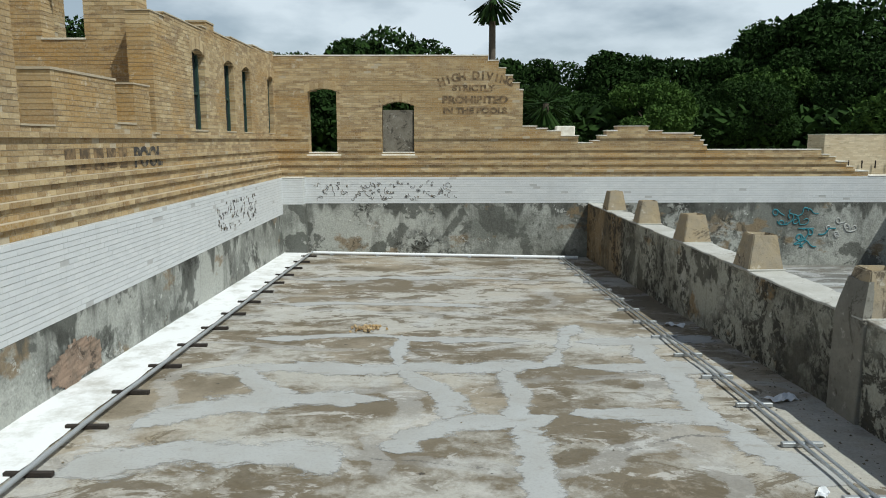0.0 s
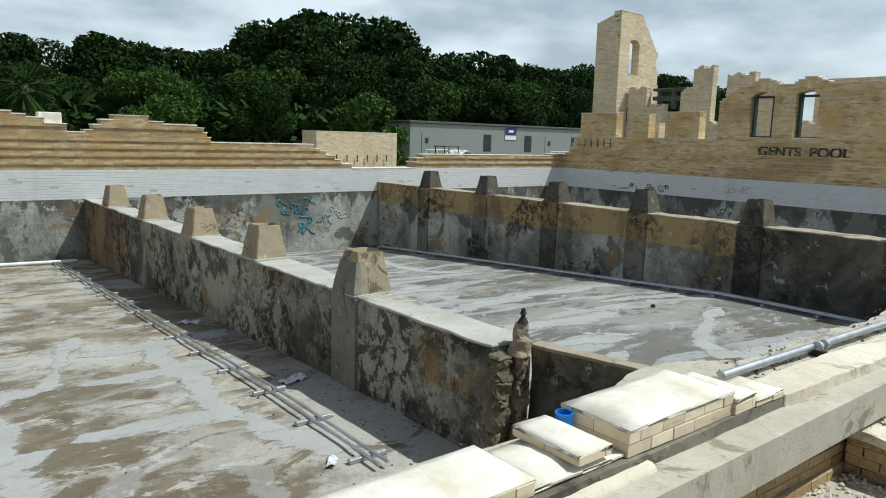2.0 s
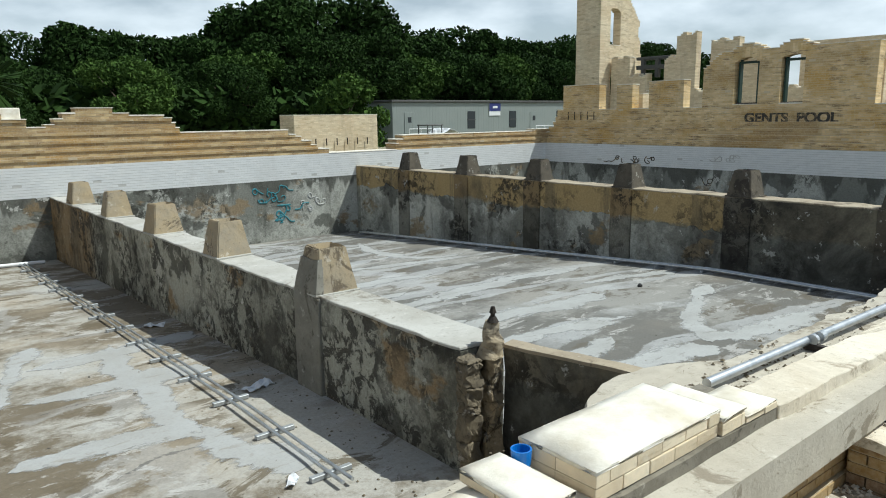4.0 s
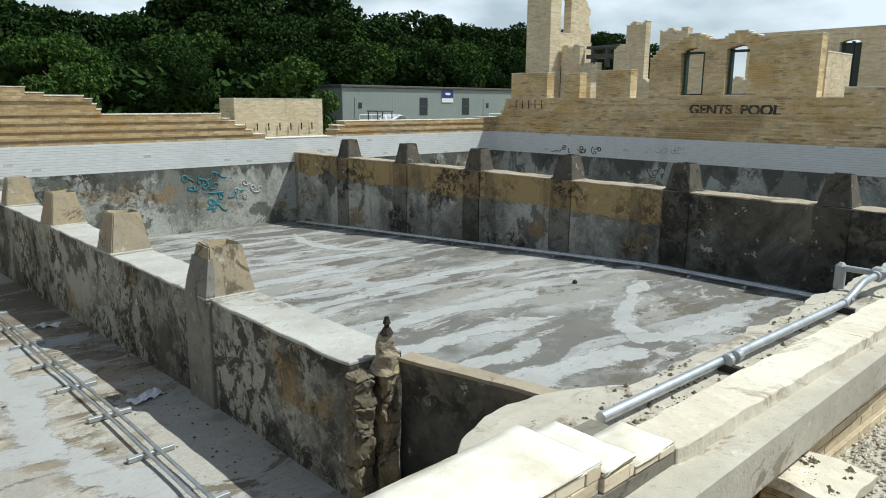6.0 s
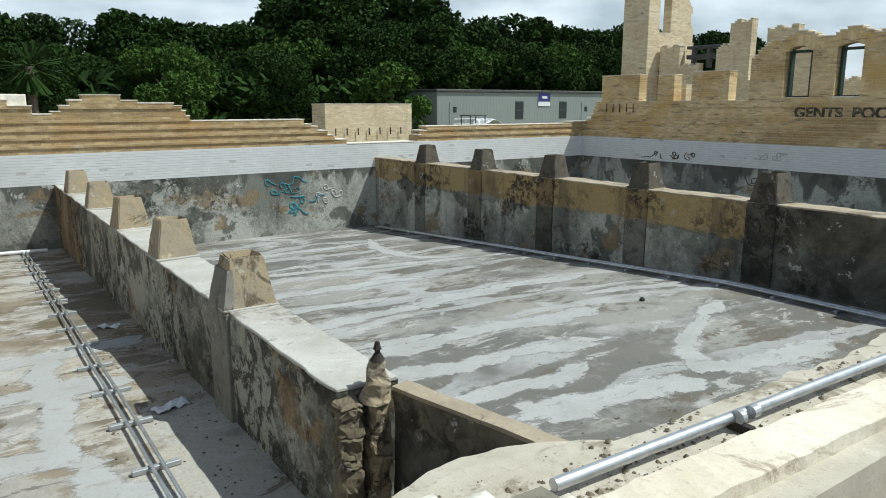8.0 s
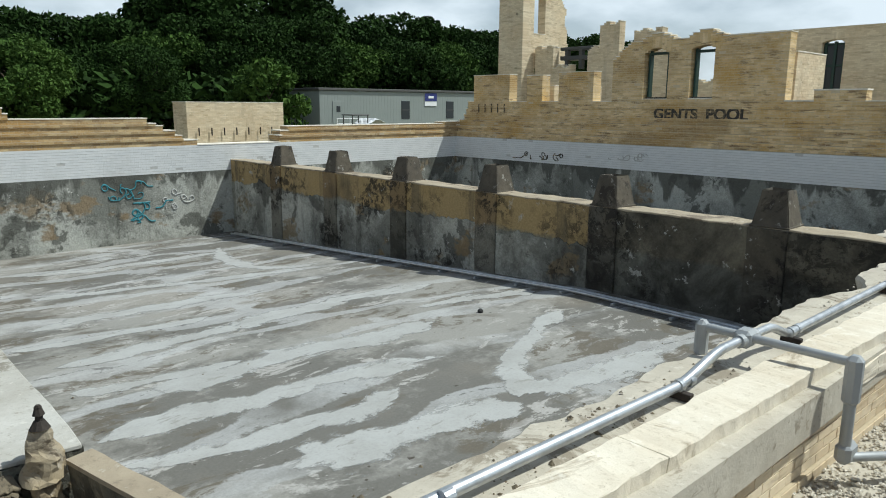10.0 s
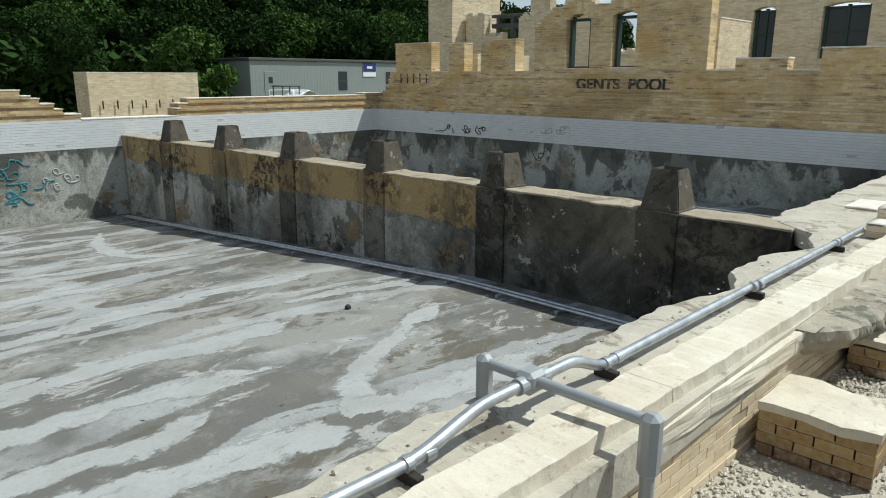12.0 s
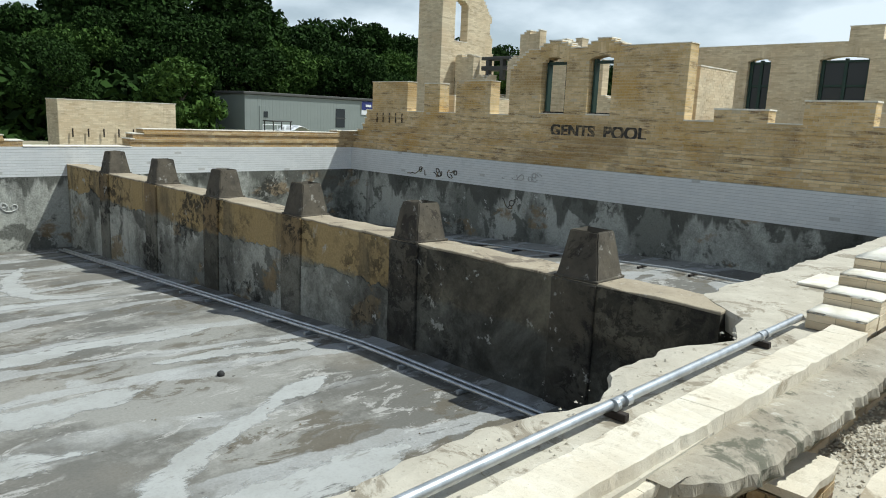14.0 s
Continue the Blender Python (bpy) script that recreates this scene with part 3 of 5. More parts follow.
def mats_pool(z):
    return (M_BRICK_WHITE, M_MORTAR_WHITE) if z < WHITE_TOP else (M_BRICK, M_MORTAR)


def setback_pool(depth):
    """Stepped corbels above the white band, each with a projecting lip course."""
    def f(z):
        if z < WHITE_TOP:
            return 0.0
        k = (z - WHITE_TOP) / 0.228
        s = depth * min(1.0, (1 + int(k)) / 4)
        if k < 4 and k - int(k) > 0.66:
            s -= 0.035
        return s - (0.04 if 3.54 < z < 3.62 else 0.0)
    return f


def arch(u, z, u0, u1, z0, z1):
    """Inside an opening with a flat arch."""
    if not u0 < u < u1:
        return False
    return z0 < z < z1 - 0.16 * (2 * (u - (u0 + u1) / 2) / (u1 - u0)) ** 2


def inside_left(u, z):
    y = u - 3.0
    if z < 3.60:
        return True
    if y < 8.98:
        return z < 5.1 + 0.15 * math.sin(y * 3)
    if y < 9.75:
        return z < 3.7
    if y < 11.6:
        return z < 4.46
    if y < 12.32:
        return z < 3.75
    if y < 13.0:
        return z < 4.5
    if y < 13.25:
        return z < 3.66
    if any(arch(y, z, a, b, 3.68, 5.5) for a, b in ((15.3, 16.1), (17.62, 18.4), (19.2, 20.0), (22.0, 22.7))):
        return False
    top = 5.85 + 0.035 * (y - 13.2)
    if 16.4 < y < 16.9:
        top += 0.18
    return z < top


wl_ = wall_holder("wall_west", "tan brick wall with arched windows above whitewashed brick and grey plaster")
plaster_band("plaster_foot", (-4.55, -3, 0), (0, 1, 0), (1, 0, 0), 25.7, -1.0, 1.2, 0.6, M_PLASTER, wl_)
brick_wall(wl_, (-4.55, -3, 0), (0, 1, 0), (1, 0, 0), 25.9, 1.2, 6.4, inside_left, setback_pool(0.28), 0.72,
           lambda u, z: 10.8 < u < 14.2 and 2.35 < z < 3.6, mats_pool, seed=3, pale_cap=M_MORTAR)

RUIN = [(-5, 6.15), (1.6, 6.1), (2.0, 5.95), (2.3, 5.75), (2.55, 5.55), (2.75, 5.3), (2.95, 5.05), (3.1, 3.95), (3.55, 3.85), (3.9, 3.75), (4.3, 3.6),
        (4.9, 3.4), (5.3, 3.45), (5.55, 3.65), (5.8, 3.78), (6.1, 3.9), (7.1, 3.8), (7.6, 3.72), (8.6, 3.66), (8.8, 3.5), (8.95, 3.35), (9.1, 3.2), (10.4, 3.14), (12.4, 3.16),
        (12.75, 3.05), (13.0, 2.95), (13.25, 2.8), (13.5, 2.66), (13.75, 2.5), (14.2, 2.36), (17.0, 2.36), (17.12, 2.55), (17.3, 2.75), (17.6, 2.9), (25, 2.95), (27, 2.95)]


def inside_far(u, z):
    x = u - 4.9
    top = RUIN[0][1]
    for a, b in RUIN:
        if x >= a:
            top = b
    if z > top:
        return False
    return not (arch(x, z, -3.78, -2.82, 3.08, 5.17) or arch(x, z, -1.38, -0.44, 3.08, 4.75))


wf = wall_holder("wall_north", "ruined tan brick wall with faded painted notice above whitewashed band")
plaster_band("plaster_foot", (-4.9, 22.57, 0), (1, 0, 0), (0, -1, 0), 31, -1.2, PLASTER_TOP, 0.6, M_PLASTER, wf)
brick_wall(wf, (-4.9, 22.57, 0), (1, 0, 0), (0, -1, 0), 31.2, PLASTER_TOP, 6.3, inside_far, setback_pool(0.28), 0.72,
           lambda u, z: 5.2 < u < 7.7 and 3.6 < z < 5.6, mats_pool, seed=5)


def arch_head(wall, P, U, N, u0, u1, z1, rise, deep, mat):
    """A ring of soldier bricks over an opening: a shallow curve below, a parallel curve above."""
    P, U, N = Vector(P), Vector(U), Vector(N)
    mid, hw = (u0 + u1) / 2, (u1 - u0) / 2 + 0.11
    n = max(7, int(2 * hw / 0.085))
    vs, fs = [], []
    for i in range(n):
        b = len(vs)
        for d in (0.012, -deep):
            for k in (0, 1):
                u = mid - hw + 2 * hw * (i + k * 0.94) / n
                low = z1 - 0.03 - 0.16 * ((u - mid) / hw) ** 2
                for z in (low, low + rise):
                    q = P + U * u + N * d
                    vs.append((q.x, q.y, z))
        fs += [(b, b + 2, b + 3, b + 1), (b + 4, b + 5, b + 7, b + 6), (b, b + 1, b + 5, b + 4), (b + 2, b + 6, b + 7, b + 3), (b + 1, b + 3, b + 7, b + 5), (b, b + 4, b + 6, b + 2)]
    raw("arch_head", vs, fs, mat, wall, "shallow brick arch over the opening")


for ua, ub, zt in ((-3.78, -2.82, 5.17), (-1.38, -0.44, 4.75)):
    arch_head(wf, (0, 22.85, 0), (1, 0, 0), (0, -1, 0), ua, ub, zt, 0.24, 0.40, M_BRICK)
for ua, ub in ((15.3, 16.1), (17.62, 18.4), (19.2, 20.0), (22.0, 22.7)):
    arch_head(wl_, (-4.83, 0, 0), (0, 1, 0), (1, 0, 0), ua, ub, 5.5, 0.24, 0.40, M_BRICK)
# bare rubble where the plaster has fallen
bm = bmesh.new()
bmesh.ops.create_grid(bm, x_segments=26, y_segments=18, size=1)
for v in list(bm.verts):
    if v.co.x ** 2 + v.co.y ** 2 > 0.75 + 0.5 * noise.noise(v.co * 2.2):
        bm.verts.remove(v)
for v in bm.verts:
    n3 = noise.noise(v.co * 5) + 0.6 * noise.noise(v.co * 13)
    v.co = Vector((-4.528 + 0.02 * n3, 9.3 + v.co.x * 0.95, 0.56 + v.co.y * 0.36))
part("bare_rubble", bm, M_BARE, wl_, "bare reddish rubble where plaster has fallen")
# filled window
bm = bmesh.new()
add_box(bm, -1.40, -0.42, 22.90, 23.2, 3.06, 4.46)
part("window_infill", bm, M_LEDGE, wf, "grey cement infill of a window")
for xa, xb, zz in ((-3.85, -2.75, 3.06), (-1.45, -0.37, 3.06)):
    bm = bmesh.new()
    add_box(bm, xa, xb, 22.80, 23.0, zz - 0.06, zz, 0.01)
    part("window_sill", bm, M_CAP, wf)
# corner return
wc = wall_holder("wall_corner_pier", "whitewashed brick and plaster pier in the pool corner")
plaster_band("plaster_foot", (-4.56, 22.2, 0), (1, 0, 0), (0, -1, 0), 0.72, -1.0, PLASTER_TOP, 0.36, M_PLASTER, wc)
brick_wall(wc, (-4.56, 22.2, 0), (1, 0, 0), (0, -1, 0), 0.72, PLASTER_TOP, WHITE_TOP, lambda u, z: True, lambda z: 0, 0.36, lambda u, z: False, mats_pool, seed=6)


# above the white band the east brick carries added brightness in its colour
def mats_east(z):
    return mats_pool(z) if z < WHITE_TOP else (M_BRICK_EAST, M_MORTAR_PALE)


def inside_gents(u, z):
    y = u - 2.0
    if z < 3.8:
        return y < 22.4 or z < 2.4 + max(0, (23.0 - y)) * 2
    for a, b, t in ((20.03, 22.12, 4.84), (18.36, 19.2, 4.77), (15.98, 17.55, 4.82), (7.1, 8.5, 4.05), (4.88, 6.28, 4.3), (1.2, 3.2, 4.3)):
        if a < y < b:
            return z < t
    if 9.3 < y < 15.2:
        if arch(y, z, 13.12, 13.95, 3.88, 5.55) or arch(y, z, 11.45, 12.28, 3.88, 5.55):
            return False
        top = 5.74
        for c in (13.53, 11.86):
            top = max(top, 5.97 - 0.6 * (y - c) ** 2) if abs(y - c) < 0.55 else top
        if y > 14.5:
            top = 5.74 - 0.75 * (y - 14.5)
        return z < top
    return False


wg = wall_holder("wall_east", "ruined tan brick wall with window openings and painted pool lettering")
plaster_band("plaster_foot", (25.57, -2, 0), (0, 1, 0), (-1, 0, 0), 25.2, -1.2, PLASTER_TOP, 0.9, M_PLASTER, wg)
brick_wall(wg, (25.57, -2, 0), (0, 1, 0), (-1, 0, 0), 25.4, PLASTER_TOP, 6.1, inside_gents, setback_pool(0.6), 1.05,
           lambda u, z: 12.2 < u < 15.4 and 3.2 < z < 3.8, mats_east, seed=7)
for ya, yb in ((13.12, 13.95), (11.45, 12.28)):
    fr = holder("window_frame", "dark green timber window frame in a ruined brick opening", "window frame", "green window frames", at=(26.4, (ya + yb) / 2, 3.9))
    for k in range(2):
        bm = bmesh.new()
        yy = -0.385 if k == 0 else 0.315
        add_box(bm, -0.05, 0.15, yy, yy + 0.07, 0, 1.55, 0.006)
        part("jamb", bm, M_GREEN, fr)
    bm = bmesh.new()
    add_box(bm, -0.05, 0.15, -0.31, 0.31, 1.42, 1.5, 0.006)
    part("head", bm, M_GREEN, fr)
    bm = bmesh.new()
    add_box(bm, -0.1, 0.2, -0.40, 0.40, -0.03, 0.03, 0.006)
    part("sill", bm, M_RUST, fr)

for ya, yb in ((13.12, 13.95), (11.45, 12.28)):
    arch_head(wg, (26.17, 0, 0), (0, 1, 0), (-1, 0, 0), ya, yb, 5.55, 0.36, 0.43, M_BRICK_EAST)

# ---- separator walls ----
def separator(name, x0, x1, y0, y1, top, mat, top_mat, label, pil):
    w = wall_holder(name, label)
    bm = bmesh.new()
    add_box(bm, x0, x1, y0, y1, -1.1, top - 0.03)
    long_e = [e for e in bm.edges if e.calc_length() > 3]
    bmesh.ops.subdivide_edges(bm, edges=long_e, cuts=90, use_grid_fill=True)
    up = [e for e in bm.edges if abs(e.verts[0].co.z - e.verts[1].co.z) > 1]
    bmesh.ops.subdivide_edges(bm, edges=up, cuts=7, use_grid_fill=True)
    roughen(bm, 0.014, 2.3)
    part("plaster_body", bm, mat, w)
    bm = bmesh.new()
    add_box(bm, x0 - 0.003, x1 + 0.003, y0, y1, top - 0.035, top, 0.008)
    bmesh.ops.subdivide_edges(bm, edges=[e for e in bm.edges if e.calc_length() > 3], cuts=110, use_grid_fill=True)
    roughen(bm, 0.018, 3.0)
    roughen(bm, 0.010, 11.0)
    part("coping", bm, top_mat, w, "weathered cement coping")
    for y in pil:
        bm = bmesh.new()
        add_box(bm, x0 - 0.05, x0 + 0.05, y - 0.30, y + 0.30, -1.0, top - 0.02, 0.012)
        bmesh.ops.subdivide_edges(bm, edges=[e for e in bm.edges if e.calc_length() > 1], cuts=6)
        roughen(bm, 0.008, 3)
        part("pilaster", bm, M_PILASTER if mat is M_PLASTER_B else M_DRESS, w)
    return w


PED_A = [7.93, 10.97, 13.92, 16.98, 20.2]
PED_B = [4.92 + 2.94 * i for i in range(6)]
sep_a = separator("wall_separator_1", 5.2, 5.75, 5.14, 22.6, 1.5, M_PLASTER_A, M_TOP_WHITE, "low cracked plaster wall between two empty pools", [PED_A[0] - 0.0])
sep_b = separator("wall_separator_2", 15.3, 15.86, 3.2, 22.6, 1.84, M_PLASTER_B, M_TOP_TAN, "low stained plaster wall between two empty pools", PED_B)


def render_coat(wall, x, y0, y1, z0, z1, seed):
    """A pale cement coat on the wall's west face, its upper edge broken away unevenly."""
    n = int((y1 - y0) / 0.06)
    vs, fs = [], []
    for i in range(n + 1):
        y = y0 + (y1 - y0) * i / n
        t = z1 + 0.20 * noise.noise(Vector((y * 0.9, seed, 0))) + 0.10 * noise.noise(Vector((y * 4, seed, 1))) + 0.05 * noise.noise(Vector((y * 13, seed, 2)))
        for j in range(5):
            z = z0 + (t - z0) * j / 4
            vs.append((x - 0.016 + 0.008 * noise.noise(Vector((y * 1.5, z * 1.5, seed))), y, z))
        vs.append((x + 0.03, y, t + 0.004))
        if i:
            k = 6 * i
            fs += [(k - 6 + j, k + j, k + j + 1, k - 5 + j) for j in range(5)]
    raw("plaster_coat", vs, fs, M_COAT, wall, "pale grey cement coat with a broken upper edge")


for i in range(1, 6):
    render_coat(sep_b, 15.29, PED_B[i] + 0.31, PED_B[i + 1] - 0.31 if i < 5 else 22.3, -1.0, 1.02 + 0.06 * (i % 3), i)
# plaster dressed up against the first pedestal
bm = bmesh.new()
add_box(bm, 5.15, 5.24, PED_A[0] - 0.285, PED_A[0] + 0.285, 1.3, 1.92)
bmesh.ops.subdivide_edges(bm, edges=bm.edges[:], cuts=4, use_grid_fill=True)
for v in bm.verts:
    k = max(0.0, (v.co.z - 1.5) / 0.5)
    v.co.x += 0.10 * k
    v.co.y = PED_A[0] + (v.co.y - PED_A[0]) * (1 - 0.36 * k)
roughen(bm, 0.014, 5)
part("plaster_buttress", bm, M_DRESS, sep_a)


def pedestal(dark, seed):
    """A tapered cement block with a hollow top, its base at the origin."""
    rng = random.Random(seed)
    p = holder("pedestal", "dark tapered cement pedestal on a pool wall" if dark else "tan tapered cement pedestal with hollow top on a pool wall",
               "pedestal", "pedestals on the pool walls")
    bm = bmesh.new()
    h, b, t = 0.55, 0.28, 0.185
    add_box(bm, -b, b, -b, b, 0, h)
    for v in bm.verts:
        if v.co.z > h / 2:
            v.co.x *= t / b
            v.co.y *= t / b
    top = [f for f in bm.faces if f.normal.z > 0.9]
    r = bmesh.ops.inset_region(bm, faces=top, thickness=0.055)
    top = [f for f in bm.faces if f.normal.z > 0.9 and f.calc_area() < 0.1 and all(abs(v.co.x) < t - 0.03 for v in f.verts)]
    for f in top:
        for v in f.verts:
            v.co.z -= 0.09
    sharp = [e for e in bm.edges if e.calc_length() > 0.3]
    bmesh.ops.bevel(bm, geom=sharp, offset=0.014, segments=2, affect="EDGES")
    bmesh.ops.subdivide_edges(bm, edges=[e for e in bm.edges if e.calc_length() > 0.25], cuts=4, use_grid_fill=True)
    for v in bm.verts:
        v.co += Vector(noise.noise_vector(v.co * 6 + Vector((seed, 0, 0)))) * 0.011
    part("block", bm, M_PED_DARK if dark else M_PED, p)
    bm = bmesh.new()
    add_box(bm, -b - 0.02, b + 0.02, -b - 0.02, b + 0.02, -0.012, 0.02, 0.008)
    roughen(bm, 0.008, 9)
    part("mortar_bed", bm, M_PED_DARK if dark else M_TOP_WHITE, p)
    return p


for i, y in enumerate(PED_A):
    o = pedestal(False, i + 1)
    o.matrix_world = pose(5.46, y, 1.505, 0, 0, (-3, 2, 4, -2, 3)[i])
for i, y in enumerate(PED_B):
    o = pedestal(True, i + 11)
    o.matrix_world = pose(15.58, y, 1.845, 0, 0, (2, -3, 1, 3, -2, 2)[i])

# end column with an iron spike
col = holder("end_post", "crumbling cement post with rusty iron spike at the broken wall end", "post", at=(5.5, 5.02, 0))
pr = random.Random(17)


def chunk_stack(x, y, z0, z1, r, name, mat, label):
    """Broken pieces of cement and brick piled in a rough column."""
    z = z0
    while z < z1:
        h = min(pr.uniform(0.10, 0.30), z1 - z + 0.02)
        w, d = r * pr.uniform(0.8, 1.15), r * pr.uniform(0.8, 1.1)
        bm = bmesh.new()
        add_box(bm, -w, w, -d, d, z, z + h - 0.004, 0.01)
        bmesh.ops.subdivide_edges(bm, edges=bm.edges[:], cuts=4, use_grid_fill=True)
        turn = Matrix.Rotation(pr.uniform(-0.3, 0.3), 3, "Z")
        for v in bm.verts:
            v.co = turn @ v.co + Vector((x, y, 0))
            v.co += Vector(noise.noise_vector(v.co * 7)) * 0.04 + Vector(noise.noise_vector(v.co * 29)) * 0.02
        part(name, bm, mat, col, label)
        z += h


chunk_stack(0.0, 0.02, 0.2, 1.46, 0.085, "cement_chunk", M_CORE, "crumbling tan cement piece")
chunk_stack(-0.24, 0.06, 0.2, 1.40, 0.085, "brick_chunk", M_RUBBLE, "dark broken brick piece")
bm = bmesh.new()
bmesh.ops.create_cone(bm, cap_ends=True, segments=18, radius1=0.135, radius2=0.06, depth=0.34, matrix=Matrix.Translation((0, 0.02, 1.56)))
bmesh.ops.subdivide_edges(bm, edges=[e for e in bm.edges if e.calc_length() > 0.2], cuts=9, use_grid_fill=True)
for v in bm.verts:
    v.co += Vector(noise.noise_vector(v.co * 9)) * 0.035 + Vector(noise.noise_vector(v.co * 27)) * 0.014
part("cement_cap", bm, M_PED, col, "cream cement lump round the spike")
bm = bmesh.new()
add_tube(bm, (0, 0, 1.68), (0, 0, 1.86), 0.022, 8)
bmesh.ops.create_cone(bm, cap_ends=True, segments=10, radius1=0.058, radius2=0.03, depth=0.05, matrix=Matrix.Translation((0, 0, 1.75)))
bmesh.ops.create_cone(bm, cap_ends=True, segments=8, radius1=0.035, radius2=0.015, depth=0.06, matrix=Matrix.Translation((0, 0, 1.84)))
part("spike", bm, M_RUST, col, "rusty iron spike")
# return wall beside the post
rw = wall_holder("wall_return", "dark stained plaster end wall beside the broken post")
RW_A, RW_B = Vector((5.62, 5.0, 0)), Vector((6.06, 3.0, 0))
RW_U = (RW_B - RW_A).normalized()
RW_E = Vector((-RW_U.y, RW_U.x, 0))


def return_piece(name, inset, z0, z1, wear, mat, label=""):
    """A length of the end wall from the post towards the deck."""
    ln = (RW_B - RW_A).length
    bm = bmesh.new()
    add_box(bm, 0, ln, -inset, 0.15 + inset, z0, z1)
    bmesh.ops.subdivide_edges(bm, edges=[e for e in bm.edges if e.calc_length() > 0.25], cuts=14, use_grid_fill=True)
    roughen(bm, wear, 4)
    for v in bm.verts:
        p = RW_A + RW_U * v.co.x + RW_E * v.co.y
        v.co = Vector((p.x, p.y, v.co.z))
    part(name, bm, mat, rw, label)


return_piece("plaster_body", 0.0, -0.3, 1.46, 0.016, M_PLASTER_B)
return_piece("coping", 0.006, 1.458, 1.49, 0.012, M_TOP_TAN, "worn tan cement coping")

# ---- near edge: deck, kerb, ledge ----
def kerb_y(x):
    """The line of the kerb's face: it runs slightly askew to the pools."""
    return 2.17 - 0.026 * (x - 6.0)


DECK = 1.86


def deck_edge(x):
    base = 2.92 + 0.09 * noise.noise(Vector((x * 1.3, 0, 0))) + 0.05 * noise.noise(Vector((x * 5, 3, 0)))
    if 4.2 < x < 5.8:
        base += 0.36 * math.sin((x - 4.2) / 1.6 * math.pi)
    if x > 12.9:
        base += 0.06
    if x > 15.2:
        base += 0.66 * min(1, (x - 15.2) / 0.6)
    return base - 0.2 * math.exp(-((x - 12.4) / 0.35) ** 2) - 0.22 * math.exp(-((x - 14.5) / 0.4) ** 2)


deck = wall_holder("deck", "broken cream concrete deck slab along the pool edge")
deck["category"] = "deck"
n = 420
vs, fs = [], []
for i in range(n + 1):
    x = -4.5 + 30.2 * i / n
    e = deck_edge(x)
    w = 0.006 * noise.noise(Vector((x * 4, 9, 0)))
    for q in ((2.0, DECK), (2.5, DECK + w), (e - 0.14, DECK + w), (e - 0.02, DECK - 0.015), (e, DECK - 0.06), (e - 0.05 + 0.05 * noise.noise(Vector((x * 6, 1, 4))), DECK - 0.24), (2.0, DECK - 0.26)):
        vs.append((x, q[0], q[1]))
for i in range(n):
    for k in range(7):
        a, b = i * 7 + k, i * 7 + (k + 1) % 7
        fs.append((a, b, b + 7, a + 7))
raw("slab", vs, fs, M_DECK, deck)
plaster_band("pool_end_wall", (-4.6, 2.52, 0), (1, 0, 0), (0, 1, 0), 30.2, -0.6, DECK - 0.24, 0.12, M_PLASTER_B, deck)
bm = bmesh.new()
add_box(bm, 17.2, 18.0, 2.75, 3.15, DECK, DECK + 0.035, 0.008)
hatch = tagged(part("hatch_cover", bm, M_CAP), "flat pale cover plate lying on the deck", "cover plate")

kerb = wall_holder("kerb", "cream stone kerb with grey ledge and brick foot along the pool")
kerb["category"] = "kerb"
x = 5.05
rng = random.Random(4)
while x < 15.2:
    ln = min(2.3 + rng.random() * 0.9, 15.3 - x)
    bm = bmesh.new()
    add_box(bm, x + 0.0005, x + ln - 0.0005, 0, 0.29, 1.78, 1.95, 0.006)
    bmesh.ops.subdivide_edges(bm, edges=[e for e in bm.edges if e.calc_length() > 0.6], cuts=34, use_grid_fill=True)
    roughen(bm, 0.012, 7)
    roughen(bm, 0.007, 24)
    for v in bm.verts:
        v.co.y += kerb_y(v.co.x)
    part("kerb_stone", bm, M_KERB, kerb)
    x += ln
# ledge courses
x = -4.4
while x < 11.7:
    ln = min((0.24 + rng.random() * 0.3) if x < 8.6 else 0.9 + rng.random() * 0.5, 11.8 - x)
    bm = bmesh.new()
    top, drop, inner = (1.87, 0.10, 0.10) if x < 5.6 else (1.835, 0.05 if x < 6.6 else 0.01, 0.03)
    add_box(bm, x + 0.003, x + ln - 0.003, -0.075, inner, 1.70, top)
    bmesh.ops.subdivide_edges(bm, edges=bm.edges[:], cuts=5, use_grid_fill=True)
    for v in bm.verts:
        if v.co.z > 1.66:
            v.co.z -= drop * max(0, (inner - v.co.y) / (inner + 0.075))
    roughen(bm, 0.016, 9)
    roughen(bm, 0.008, 23)
    for v in bm.verts:
        v.co.y += kerb_y(v.co.x)
    part("ledge_stone", bm, M_LEDGE if x < 5.0 else M_WEATHER if x < 8.6 else M_KERB, kerb)
    x += ln
